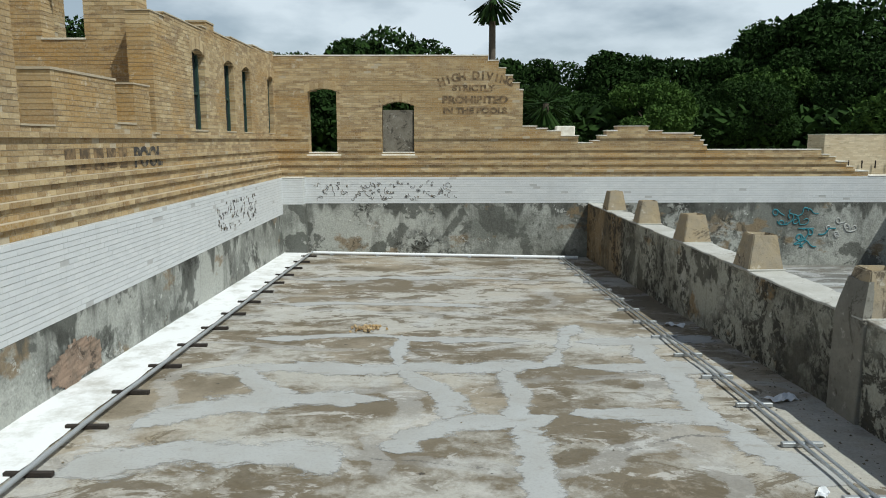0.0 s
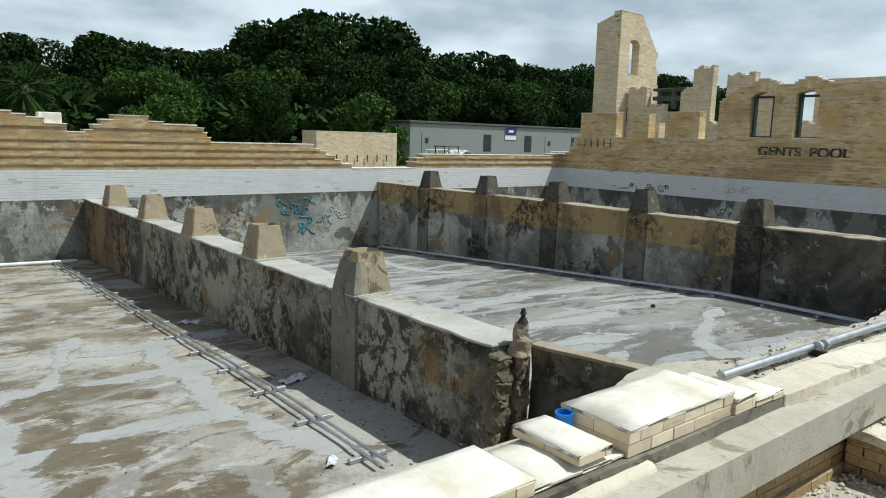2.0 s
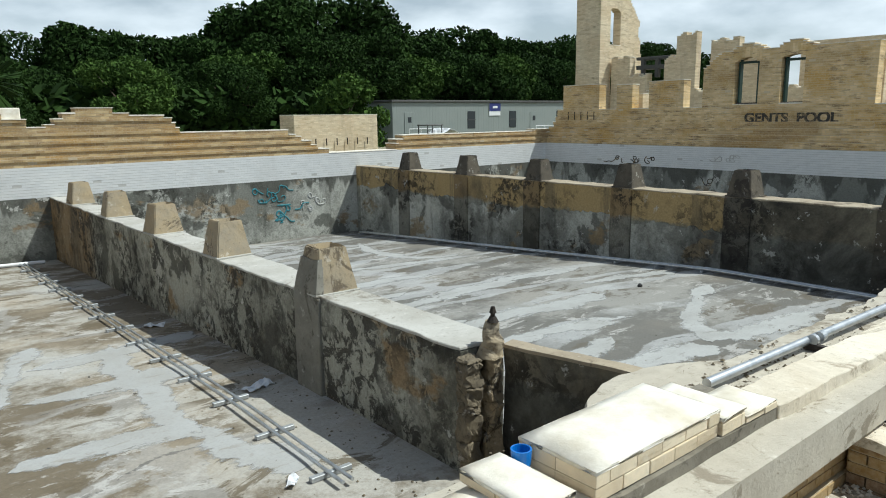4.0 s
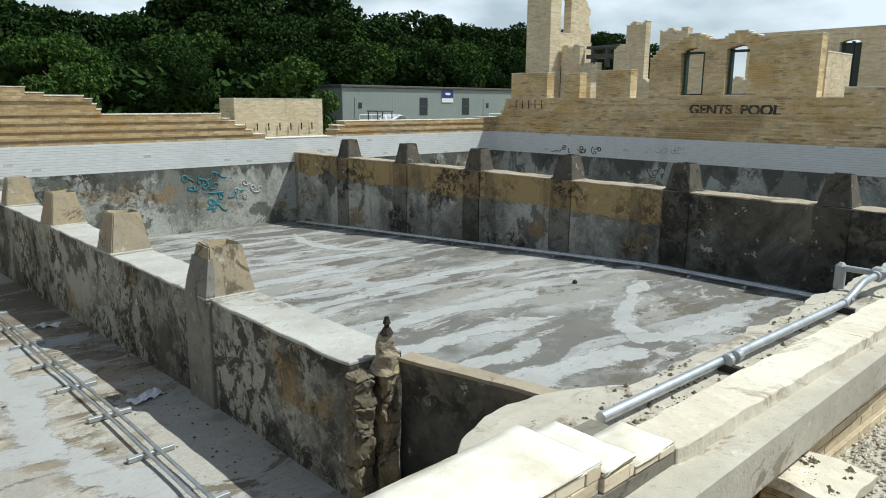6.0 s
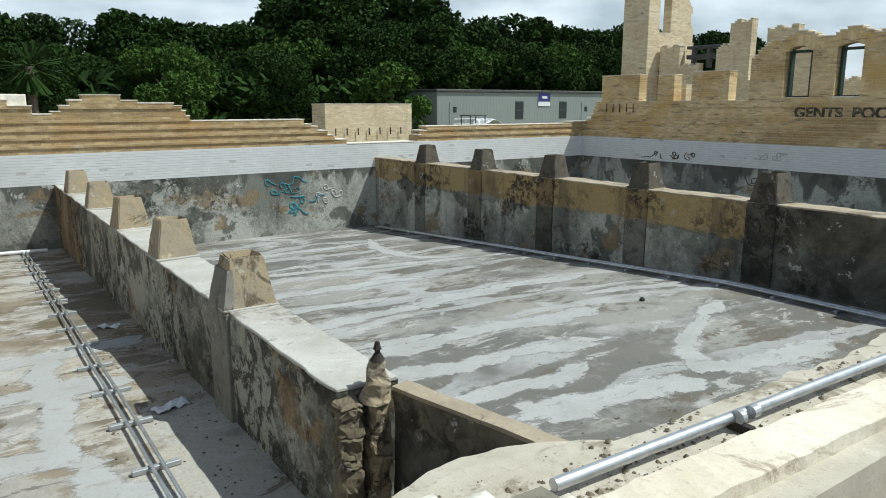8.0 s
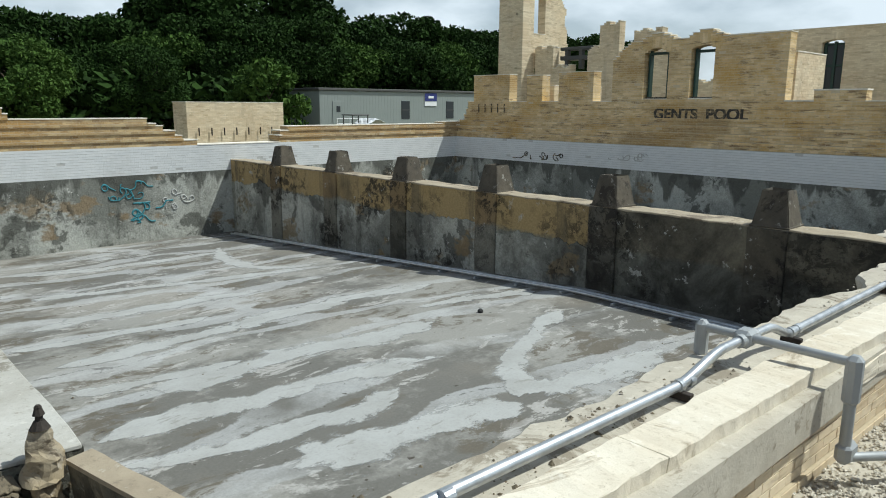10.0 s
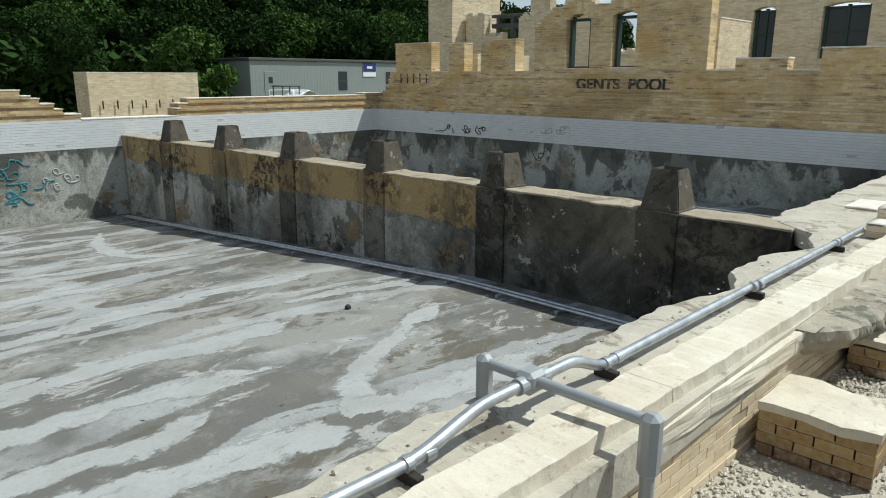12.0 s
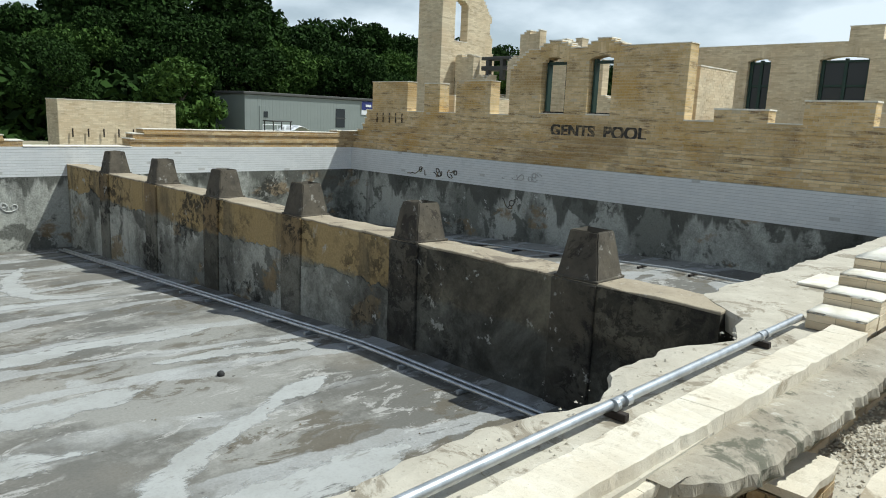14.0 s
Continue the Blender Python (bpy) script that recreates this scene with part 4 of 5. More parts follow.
# broken concrete ledge slab further on
vs, fs = [], []
for i in range(521):
    x = 11.72 + 9.0 * i / 520
    k0 = kerb_y(x)
    e = k0 - 0.36 + 0.12 * noise.noise(Vector((x * 1.3, 8, 0))) + 0.05 * noise.noise(Vector((x * 5, 5, 0))) + 0.02 * noise.noise(Vector((x * 16, 5, 0))) + 0.25 * math.exp(-((x - 11.72) / 0.25) ** 2)
    w = 0.012 * noise.noise(Vector((x * 5, 2, 0)))
    r = 0.03 * noise.noise(Vector((x * 9, 7, 1))) + 0.015 * noise.noise(Vector((x * 25, 7, 1)))
    for y, z in ((k0 + 0.02, 1.60), (k0 + 0.02, 1.845 + w), (k0 - 0.15, 1.845 + w), (e + 0.05, 1.84 - w), (e + 0.01, 1.815), (e + r, 1.75), (e + 0.07 - r, 1.67), (e + 0.14, 1.60)):
        vs.append((x, y, z))
    if i:
        a = 8 * i
        fs.extend((a - 8 + k, a - 8 + (k + 1) % 8, a + (k + 1) % 8, a + k) for k in range(8))
fs.append(tuple(range(8)))
raw("broken_ledge_slab", vs, fs, M_WEATHER, kerb, "broken grey concrete ledge slab")
# grey band behind the capped blocks
bm = bmesh.new()
add_box(bm, -4.4, 5.05, 2.215, 2.70, 1.70, 1.93)
bmesh.ops.subdivide_edges(bm, edges=[e for e in bm.edges if e.calc_length() > 1], cuts=40)
roughen(bm, 0.012, 4)
part("grey_band", bm, M_LEDGE, kerb)
KERB_U, KERB_N = Vector((1, -0.026, 0)).normalized(), Vector((-0.026, -1, 0)).normalized()


def kerb_wall(x0, length, brick, near, seed):
    brick_wall(kerb, (x0, kerb_y(x0) - 0.035, 0), KERB_U, KERB_N, length, 0.98, 1.71, lambda u, z: True, lambda z: -0.03 if z < 1.3 else 0.0, 0.4,
               near, lambda z: (brick, M_MORTAR), cap=False, seed=seed)


kerb_wall(-4.4, 10.4, M_BRICK, lambda u, z: 7.2 < u < 10.2 and z > 1.2, 9)
kerb_wall(6.0, 15.6, M_BRICK_PALE, lambda u, z: 3.8 < u < 7.0 and z > 1.2, 10)
# cream mortar slumped on the ledge
bm = bmesh.new()
add_box(bm, 2.75, 3.62, kerb_y(3.2) - 0.085, kerb_y(3.2) + 0.085, 1.78, 1.895, 0.03)
bmesh.ops.subdivide_edges(bm, edges=[e for e in bm.edges if e.calc_length() > 0.12], cuts=7, use_grid_fill=True)
roughen(bm, 0.016, 6)
part("mortar_patch", bm, M_KERB, kerb, "cream mortar slumped on the ledge", smooth=True)


def capped_block(x0, x1, y0, y1, z0, z1, label):
    """Loose brick courses under a rounded lime cap."""
    b = holder("brick_block", label, "brick block", "capped brick blocks")
    z = z0
    k = 0
    while z < z1 - 0.03:
        u = x0 - (0.10 if k % 2 else 0)
        zz = min(z + 0.072, z1)
        while u < x1 - 0.02:
            a, e = max(u, x0), min(u + 0.20, x1)
            for ya, yb in ((y0, (y0 + y1) / 2 - 0.003), ((y0 + y1) / 2 + 0.003, y1)):
                bm = bmesh.new()
                j = rng.uniform(-0.004, 0.004)
                add_box(bm, a + 0.002, e - 0.002, ya + j, yb + j, z + 0.002, zz - 0.002, 0.003)
                part("brick", bm, M_BRICK_PALE, b)
            u += 0.20
        z += 0.072
        k += 1
    bm = bmesh.new()
    add_box(bm, x0 + 0.004, x1 - 0.004, y0 + 0.012, y1 - 0.012, z0, z1 - 0.006)
    part("mortar_fill", bm, M_MORTAR, b)
    bm = bmesh.new()
    add_box(bm, x0 - 0.001, x1 + 0.001, y0 - 0.001, y1 + 0.001, z1 - 0.006, z1 + 0.03)
    bmesh.ops.subdivide_edges(bm, edges=bm.edges[:], cuts=5, use_grid_fill=True)
    for v in bm.verts:
        if v.co.z > z1 + 0.01:
            ex = min(v.co.x - x0, x1 - v.co.x, v.co.y - y0, y1 - v.co.y)
            v.co.z += 0.03 * min(1, max(0, ex) / 0.12) - 0.025
    roughen(bm, 0.006, 5)
    part("lime_cap", bm, M_CAP, b, "smooth white lime cap", smooth=True)
    return b


capped_block(1.28, 2.80, 2.26, 2.68, 1.932, 2.01, "long low brick block with white lime cap")
capped_block(2.80, 3.45, 2.26, 2.68, 1.932, 1.955, "thin brick course with white lime cap")
capped_block(3.08, 3.33, 2.25, 2.70, 1.988, 2.04, "small brick block with white lime cap")
capped_block(3.45, 4.46, 2.24, 2.70, 1.932, 2.08, "tall brick block with white lime cap")
capped_block(4.46, 4.70, 2.22, 2.68, 1.932, 2.03, "stepped brick course with lime cap")
capped_block(4.70, 5.04, 2.215, 2.52, 1.932, 1.975, "low stepped brick course with lime cap")
for i in range(4):
    capped_block(15.32 + i * 0.42, 15.32 + (i + 1) * 0.42 - 0.02 if i < 3 else 19.5, 1.96, 2.44, 1.865, 2.02 + i * 0.12, "brick step with white lime cap")
bm = bmesh.new()
bmesh.ops.create_cone(bm, cap_ends=False, segments=20, radius1=0.044, radius2=0.05, depth=0.085)
bmesh.ops.solidify(bm, geom=bm.faces[:], thickness=0.008)
cup = part("cup", bm, M_BLUE)
cup.matrix_world = pose(3.39, 2.62, 2.03)
tagged(cup, "bright blue plastic cup standing by the brick block", "cup")
# two loose bricks on the kerb
for bx, by, a in ((1.10, 2.60, 12), (1.22, 2.57, -8)):
    bm = bmesh.new()
    add_box(bm, -0.055, 0.055, -0.12, 0.12, 0, 0.10, 0.008)
    bmesh.ops.subdivide_edges(bm, edges=bm.edges[:], cuts=2, use_grid_fill=True)
    roughen(bm, 0.014, 9)
    o = part("loose_brick", bm, M_BRICK_DARK)
    o.matrix_world = pose(bx, by, 1.93, 0, 0, a)
    tagged(o, "broken brown brick lying on the capped block", "brick", "loose bricks")


# below 1.27 brick and mortar are darkened to paint in the trench's deep shade
def stub_shade_mats(z):
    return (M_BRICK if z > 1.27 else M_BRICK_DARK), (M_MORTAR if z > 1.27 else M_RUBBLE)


def stub_wall(x0, x1, y0, y1, z1, seed):
    """A broken cross wall on the gravel side."""
    s = wall_holder("wall_stub", "broken brick cross wall with cream mortar top above gravel")
    brick_wall(s, (x0, y0, 0), (1, 0, 0), (0, -1, 0), x1 - x0, 1.0, z1, lambda u, z: True, lambda z: 0, y1 - y0, lambda u, z: True, stub_shade_mats, cap=False, seed=seed)
    brick_wall(s, (x0, y1, 0), (0, -1, 0), (-1, 0, 0), y1 - y0, 1.0, z1, lambda u, z: True, lambda z: 0, 0.03, lambda u, z: True, stub_shade_mats, cap=False, seed=seed)
    bm = bmesh.new()
    add_box(bm, x0 - 0.015, x1 + 0.01, y0 - 0.03, y1, z1 - 0.01, z1 + 0.05)
    bmesh.ops.subdivide_edges(bm, edges=bm.edges[:], cuts=6, use_grid_fill=True)
    roughen(bm, 0.022, 5)
    part("mortar_top", bm, M_KERB, s, "cream worn mortar top")


stub_wall(5.85, 6.32, 1.70, 2.10, 1.50, 31)
stub_wall(10.94, 11.48, 1.28, 1.93, 1.54, 32)
stub_wall(12.80, 13.42, 1.58, 1.88, 1.48, 33)
bm = bmesh.new()
add_box(bm, 11.75, 12.7, 1.0, 1.22, 1.1, 1.36)
add_box(bm, 13.4, 17.5, 1.22, 1.42, 1.1, 1.36)
bmesh.ops.subdivide_edges(bm, edges=[e for e in bm.edges if e.calc_length() > 0.5], cuts=12, use_grid_fill=True)
roughen(bm, 0.03, 4)
low = part("low_footing", bm, M_KERB)
tagged(low, "cream broken footing beside the gravel", "footing", kind="structure")

# raised path under the walker, behind the gravel trench
bm = bmesh.new()
add_box(bm, -8, 20, -6, 0.80, GROUND - 0.2, 2.0, 0.02)
tagged(part("path", bm, M_DECK), "plain concrete path beside the gravel trench", "path", kind="structure")

# gravel
rng = random.Random(8)
vs, fs = [], []
for i in range(14000):
    x = rng.uniform(4.5, 17.5)
    y = rng.uniform(0.85, kerb_y(x) - 0.06)
    r = rng.uniform(0.008, 0.02)
    c = Vector((x, y, GROUND + 0.015 + rng.uniform(0, 0.02) + 0.03 * noise.noise(Vector((x, y, 0)))))
    b = len(vs)
    a0 = rng.random() * 6.28
    for k in range(4):
        a = a0 + k * 1.5708
        vs.append((c.x + math.cos(a) * r * rng.uniform(0.8, 1.3), c.y + math.sin(a) * r * rng.uniform(0.8, 1.3), c.z + rng.uniform(-0.3, 0.3) * r))
    vs.append((c.x, c.y, c.z + r * 0.8))
    vs.append((c.x, c.y, c.z - r * 0.8))
    for k in range(4):
        fs.append((b + k, b + (k + 1) % 4, b + 4))
        fs.append((b + (k + 1) % 4, b + k, b + 5))
tagged(raw("gravel", vs, fs, M_GRAVEL, kind="stuff"), "pale loose gravel in the trench", "gravel")
bm = bmesh.new()
add_box(bm, -4.4, 22, 0.8, 2.2, GROUND - 0.2, GROUND + 0.012)
tagged(part("gravel_bed", bm, M_DECK), "pale compacted gravel bed", "ground", kind="structure")


# ---- conduits ----
def tube_path(name, pts, r, mat, parent, label=""):
    cu = bpy.data.curves.new(name, "CURVE")
    cu.dimensions, cu.bevel_depth, cu.bevel_resolution = "3D", r, 3
    sp = cu.splines.new("POLY")
    sp.points.add(len(pts) - 1)
    for p, q in zip(sp.points, pts):
        p.co = (*q, 1)
    cu.use_fill_caps = True
    ob0 = bpy.data.objects.new(name, cu)
    me = bpy.data.meshes.new_from_object(ob0)
    bpy.data.objects.remove(ob0)
    me.materials.clear()
    me.materials.append(mat)
    for p in me.polygons:
        p.use_smooth = True
    ob = new(name, me)
    ob.parent = parent
    return tagged(ob, label)


con = holder("conduit", "galvanised steel conduit with clamps along the kerb", "conduit", at=(0, 0, 0))
CY, CZ = 2.49, 1.945


def con_dy(x):
    return 0.13 - 0.02 * (x - 5.0) if x < 11.5 else 0.0


pts = [(5.1, CY + 0.06, CZ - 0.02), (8.35, CY, CZ)]
for k in range(9):
    s = k / 8
    pts.append((8.4 + 0.6 * s, CY + 0.02 * s, CZ + 0.10 * (3 * s * s - 2 * s ** 3)))
pts.append((9.62, CY + 0.02, CZ + 0.10))
for k in range(9):
    s = k / 8
    pts.append((9.65 + 0.35 * s, CY + 0.02 - 0.02 * s, CZ + 0.10 - 0.10 * (3 * s * s - 2 * s ** 3)))
pts.append((15.35, CY, CZ))
pts = [(px, py + con_dy(px), pz) for px, py, pz in pts]
tube_path("pipe", pts, 0.033, M_GALV, con)
for cx in (6.4, 8.42, 10.0, 12.2, 14.4):
    cyy = CY + con_dy(cx)
    bm = bmesh.new()
    add_tube(bm, (cx - 0.02, cyy, CZ), (cx + 0.02, cyy, CZ), 0.041, 14)
    part("clamp_ring", bm, M_GALV, con)
    bm = bmesh.new()
    add_tube(bm, (cx + 0.10, cyy, CZ), (cx + 0.16, cyy, CZ), 0.038, 14)
    part("coupling", bm, M_GALV, con)
    bm = bmesh.new()
    add_box(bm, cx - 0.025, cx + 0.025, cyy - 0.09, cyy + 0.06, DECK + 0.004, DECK + 0.055, 0.004)
    part("strut", bm, M_RUST, con, "dark steel strut")
box_ = holder("junction_conduit", "grey conduit cross arm with junction fittings over the kerb", "conduit")
JX, JZ = 9.32, CZ + 0.10
tube_path("arm", [(JX, 2.84, JZ + 0.01), (JX, 1.90, JZ + 0.01)], 0.030, M_FIT, box_)
bm = bmesh.new()
add_box(bm, JX - 0.075, JX + 0.075, CY + 0.01, CY + 0.13, JZ - 0.06, JZ + 0.065, 0.025)
add_tube(bm, (JX - 0.12, CY + 0.065, JZ), (JX + 0.12, CY + 0.058, JZ), 0.046, 14)
part("cross_fitting", bm, M_FIT, box_)
bm = bmesh.new()
add_box(bm, JX - 0.05, JX + 0.05, 2.83, 2.92, JZ - 0.22, JZ + 0.06, 0.03)
part("elbow_body", bm, M_FIT, box_, "grey elbow conduit body")
bm = bmesh.new()
add_box(bm, JX - 0.05, JX + 0.05, 1.82, 1.92, JZ - 0.27, JZ + 0.06, 0.03)
part("elbow_body", bm, M_FIT, box_, "grey elbow conduit body")
tube_path("drop", [(JX, 1.87, JZ - 0.2), (JX, 1.87, 1.5)], 0.036, M_FIT, box_)
bm = bmesh.new()
add_box(bm, JX - 0.05, JX + 0.12, 1.82, 1.92, 1.38, 1.52, 0.03)
part("elbow_body", bm, M_FIT, box_, "grey elbow conduit body")
tube_path("run", [(JX, 1.87, 1.42), (JX + 0.9, 1.3, 1.36), (JX + 0.9, 1.3, GROUND)], 0.032, M_FIT, box_)
tube_path("drop", [(JX, 2.875, JZ - 0.2), (JX, 2.9, 1.2), (JX, 3.0, 0.3)], 0.030, M_FIT, box_)


def floor_run(label, x, y0, y1, offs, rad, step, half, mat, group):
    """Thin conduits on a pool floor with cross brackets."""
    h = holder("floor_conduit", label, "conduit", group)
    for o in offs:
        m_ = 24
        tube_path("pipe", [(x + o, y0 + (y1 - y0) * k / m_, floor_z(x, y0 + (y1 - y0) * k / m_) + 0.055 + rad) for k in range(m_ + 1)], rad, mat, h)
    y = y0 + 0.3
    while y < y1:
        bm = bmesh.new()
        z = floor_z(x, y)
        add_box(bm, x - half, x + half, y - 0.028, y + 0.028, z + 0.004, z + 0.055, 0.005)
        part("bracket", bm, M_RUST if mat is M_FIT else M_FIT, h)
        y += step
    return h


floor_run("pair of thin grey conduits on the tan pool floor", 4.25, 5.6, 22.0, (-0.05, 0.05), 0.018, 1.15, 0.22, M_GALV, "floor conduits")
floor_run("dark conduit with brackets on the pool floor", -3.62, 5.0, 22.0, (0.0,), 0.03, 1.15, 0.24, M_FIT, "floor conduits")
floor_run("pair of galvanised conduits on the grey pool floor", 14.72, 4.6, 21.5, (-0.06, 0.06), 0.028, 1.1, 0.16, M_GALV, "floor conduits")
floor_run("grey conduit with brackets beyond the dividing wall", 23.9, 4.6, 21.5, (0.0,), 0.028, 1.3, 0.2, M_FIT, "floor conduits")
fw = holder("floor_pipe", "white pipe along the foot of the wall", "pipe")
tube_path("pipe", [(-3.6 + 8.4 * k / 10, 22.0, floor_z(-3.6 + 8.4 * k / 10, 22.0) + 0.06) for k in range(11)], 0.05, M_WHITE, fw)
for k in range(6):
    bm = bmesh.new()
    xx = -3.0 + k * 1.45
    z = floor_z(xx, 22.0)
    add_box(bm, xx - 0.05, xx + 0.05, 21.85, 22.15, z + 0.004, z + 0.04, 0.004)
    part("bracket", bm, M_FIT, fw)

# white coated strip beside the west wall
vs, fs = [], []
for j in range(81):
    y = 5 + 17.2 * j / 80
    w = -3.78 + 0.05 * noise.noise(Vector((y * 2, 0, 5)))
    vs += [(-4.58, y, floor_z(-4.5, y) + 0.022), (w, y, floor_z(-3.8, y) + 0.018)]
    if j:
        a = 2 * j
        fs.append((a - 2, a - 1, a + 1, a))
tagged(raw("floor_strip", vs, fs, M_LIME), "white coated strip of floor along the wall", "floor strip", kind="structure")

for px, py, s, a in ((4.72, 8.45, 0.20, 20), (4.75, 12.6, 0.17, -30), (3.9, 6.0, 0.10, 50)):
    bm = bmesh.new()
    bmesh.ops.create_grid(bm, x_segments=10, y_segments=7, size=s)
    for v in bm.verts:
        v.co.y *= 0.45
        v.co.z = 0.035 + 0.05 * noise.noise(v.co * 14 + Vector((px, py, 0)))
    bmesh.ops.solidify(bm, geom=bm.faces[:], thickness=0.008)
    o = part("rag", bm, M_CLOTH)
    o.matrix_world = pose(px, py, floor_z(px, py) + 0.0, 0, 0, a)
    tagged(o, "crumpled white rag lying on the pool floor", "rag", "rags")
bm = bmesh.new()
for k in range(60):
    c = Vector((rng.gauss(0, 0.13), rng.gauss(0, 0.09), 0.02 + rng.random() * 0.05))
    bmesh.ops.create_cone(bm, cap_ends=True, segments=4, radius1=0.035, radius2=0.01, depth=0.03, matrix=Matrix.Translation(c) @ Euler((rng.random() * 3, rng.random() * 3, 0)).to_matrix().to_4x4())
o = part("leaf_litter", bm, M_BRICK)
o.location = (-0.9, 12.2, floor_z(-0.9, 12.2))
tagged(o, "small heap of dry brown leaves on the floor", "leaf litter")
bm = bmesh.new()
for k in range(26):
    s = rng.uniform(0.03, 0.09)
    add_box(bm, -s, s, -s, s * 0.8, 0, s, s * 0.25)
    bmesh.ops.translate(bm, verts=bm.verts[-24:], vec=(rng.uniform(-0.35, 0.5), rng.uniform(-0.3, 0.15), 0))
roughen(bm, 0.02, 9)
o = part("rubble", bm, M_PED)
o.location = (5.5, 4.75, 0.285)
tagged(o, "small heap of broken cement at the post's foot", "rubble")
bm = bmesh.new()
bmesh.ops.create_icosphere(bm, subdivisions=2, radius=0.05)
o = part("floor_plug", bm, M_DARK)
o.location = (12.7, 8.4, floor_z(12.7, 8.4) + 0.02)
tagged(o, "small black plug on the grey pool floor", "plug")


# crumbs of mortar on deck, kerb and floor
def crumbs(name, label, n, place, mat, r0, r1, seed):
    q = random.Random(seed)
    vs, fs = [], []
    for _ in range(n):
        px, py, pz = place(q)
        r = r0 + (r1 - r0) * q.random() ** 3
        b = len(vs)
        a0 = q.random() * 6.28
        for k in range(5):
            a = a0 + k * 1.2566
            rr = r * q.uniform(0.7, 1.2)
            vs.append((px + math.cos(a) * rr, py + math.sin(a) * rr, pz))
        vs.append((px + q.uniform(-0.3, 0.3) * r, py + q.uniform(-0.3, 0.3) * r, pz + r * q.uniform(0.6, 1.0)))
        for k in range(5):
            fs.append((b + k, b + (k + 1) % 5, b + 5))
    tagged(raw(name, vs, fs, mat, kind="stuff"), label, "crumbs")


crumbs("deck_crumbs", "small crumbs of broken mortar strewn on the deck", 420,
       lambda q: (q.gauss(5.6, 1.6), min(2.98, abs(q.gauss(0, 0.22)) + 2.52), DECK + 0.002), M_RUBBLE, 0.004, 0.025, 2)
crumbs("deck_crumbs", "small crumbs of broken mortar by the kerb", 300,
       lambda q: (q.uniform(7, 15), q.uniform(2.34, 2.85), DECK + 0.002), M_DECK, 0.004, 0.022, 3)


def by_wall(q):
    px, py = 5.15 - abs(q.gauss(0, 0.5)), q.uniform(5, 16)
    return px, py, floor_z(px, py) + 0.004


crumbs("floor_crumbs", "small dark crumbs on the pool floor beside the wall", 500, by_wall, M_RUBBLE, 0.004, 0.022, 4)


def any_floor(q):
    px, py = q.uniform(-3.5, 14.5), q.uniform(3.5, 16)
    return px, py, floor_z(px if abs(px - 5.5) > 0.4 else 4.9, py) + 0.006


crumbs("floor_crumbs", "scattered dark crumbs on the pool floors", 420, any_floor, M_RUBBLE, 0.004, 0.018, 5)
crumbs("ledge_crumbs", "dark dirt crumbs on the broken cross wall", 120,
       lambda q: (q.uniform(5.9, 6.28), q.uniform(1.74, 2.05), 1.552), M_RUBBLE, 0.004, 0.024, 6)

# ---- painted lettering ----
def lettering(text, size, spot, mat, wall, along, condense=1.0, name="painted_letters", rot=0.0):
    """Flat painted words on a wall; along: degrees about z of the reading direction."""
    cu = bpy.data.curves.new(name, "FONT")
    cu.body, cu.size, cu.align_x, cu.extrude = text, size, "CENTER", 0.002
    cu.offset = 0.042 * size
    ob0 = bpy.data.objects.new(name, cu)
    me = bpy.data.meshes.new_from_object(ob0)
    bpy.data.objects.remove(ob0)
    me.materials.clear()
    me.materials.append(mat)
    ob = new(name, me)
    ob.matrix_world = pose(*spot, 90, 0, along) @ pose(0, 0, 0, 0, 0, rot) @ Matrix.Diagonal((condense, 1, 1, 1))
    ob.parent = wall
    return ob


lettering("GENTS  POOL", 0.50, (26.155, 11.9, 3.22), M_INK, wg, -90, 1.02)
word = "HIGH DIVING"
for i, ch in enumerate(word):
    a = (i - 5) / 5
    if ch != " ":
        lettering(ch, 0.34, (1.58 + a * 1.06, 22.842, 5.42 - 0.20 * a * a), M_INK_FADED, wf, 0, 0.95, "painted_letter", -a * 18)
lettering("STRICTLY", 0.26, (1.5, 22.842, 5.06), M_INK_FADED, wf, 0, 1.2)
lettering("PROHIBITED", 0.30, (1.55, 22.842, 4.68), M_INK_FADED, wf, 0, 1.25)
lettering("IN THE POOLS", 0.24, (1.55, 22.842, 4.36), M_INK_FADED, wf, 0, 1.3)
lettering("POOL", 0.46, (-4.822, 12.75, 3.08), M_INK, wl_, 90, 1.0)
for k in range(5):
    bm = bmesh.new()
    add_box(bm, -4.826, -4.821, 9.9 + k * 0.42, 10.2 + k * 0.42, 3.08 + 0.02 * (k % 2), 3.40)
    part("painted_bar", bm, M_INK_FADED, wl_, "worn illegible painted letter")


def scrawl(wall, P, U, w, h, mat, seed, strokes, r=0.018, step=0.035, name="spray_scrawl"):
    """Loops of spray paint lying on a wall's face."""
    q = random.Random(seed)
    P, U = Vector(P), Vector(U)
    for s in range(strokes):
        u, v = q.uniform(0, w), q.uniform(0, h)
        a = q.uniform(0, 6.28)
        pts, bend = [], q.uniform(-0.3, 0.3)
        for k in range(q.randint(12, 34)):
            bend = max(-0.55, min(0.55, bend + q.uniform(-0.22, 0.22)))
            a += bend
            u += math.cos(a) * step
            v = min(h, max(0, v + math.sin(a) * step))
            p = P + U * u
            pts.append((p.x, p.y, p.z + v))
        tube_path(name, pts, r, mat, wall)


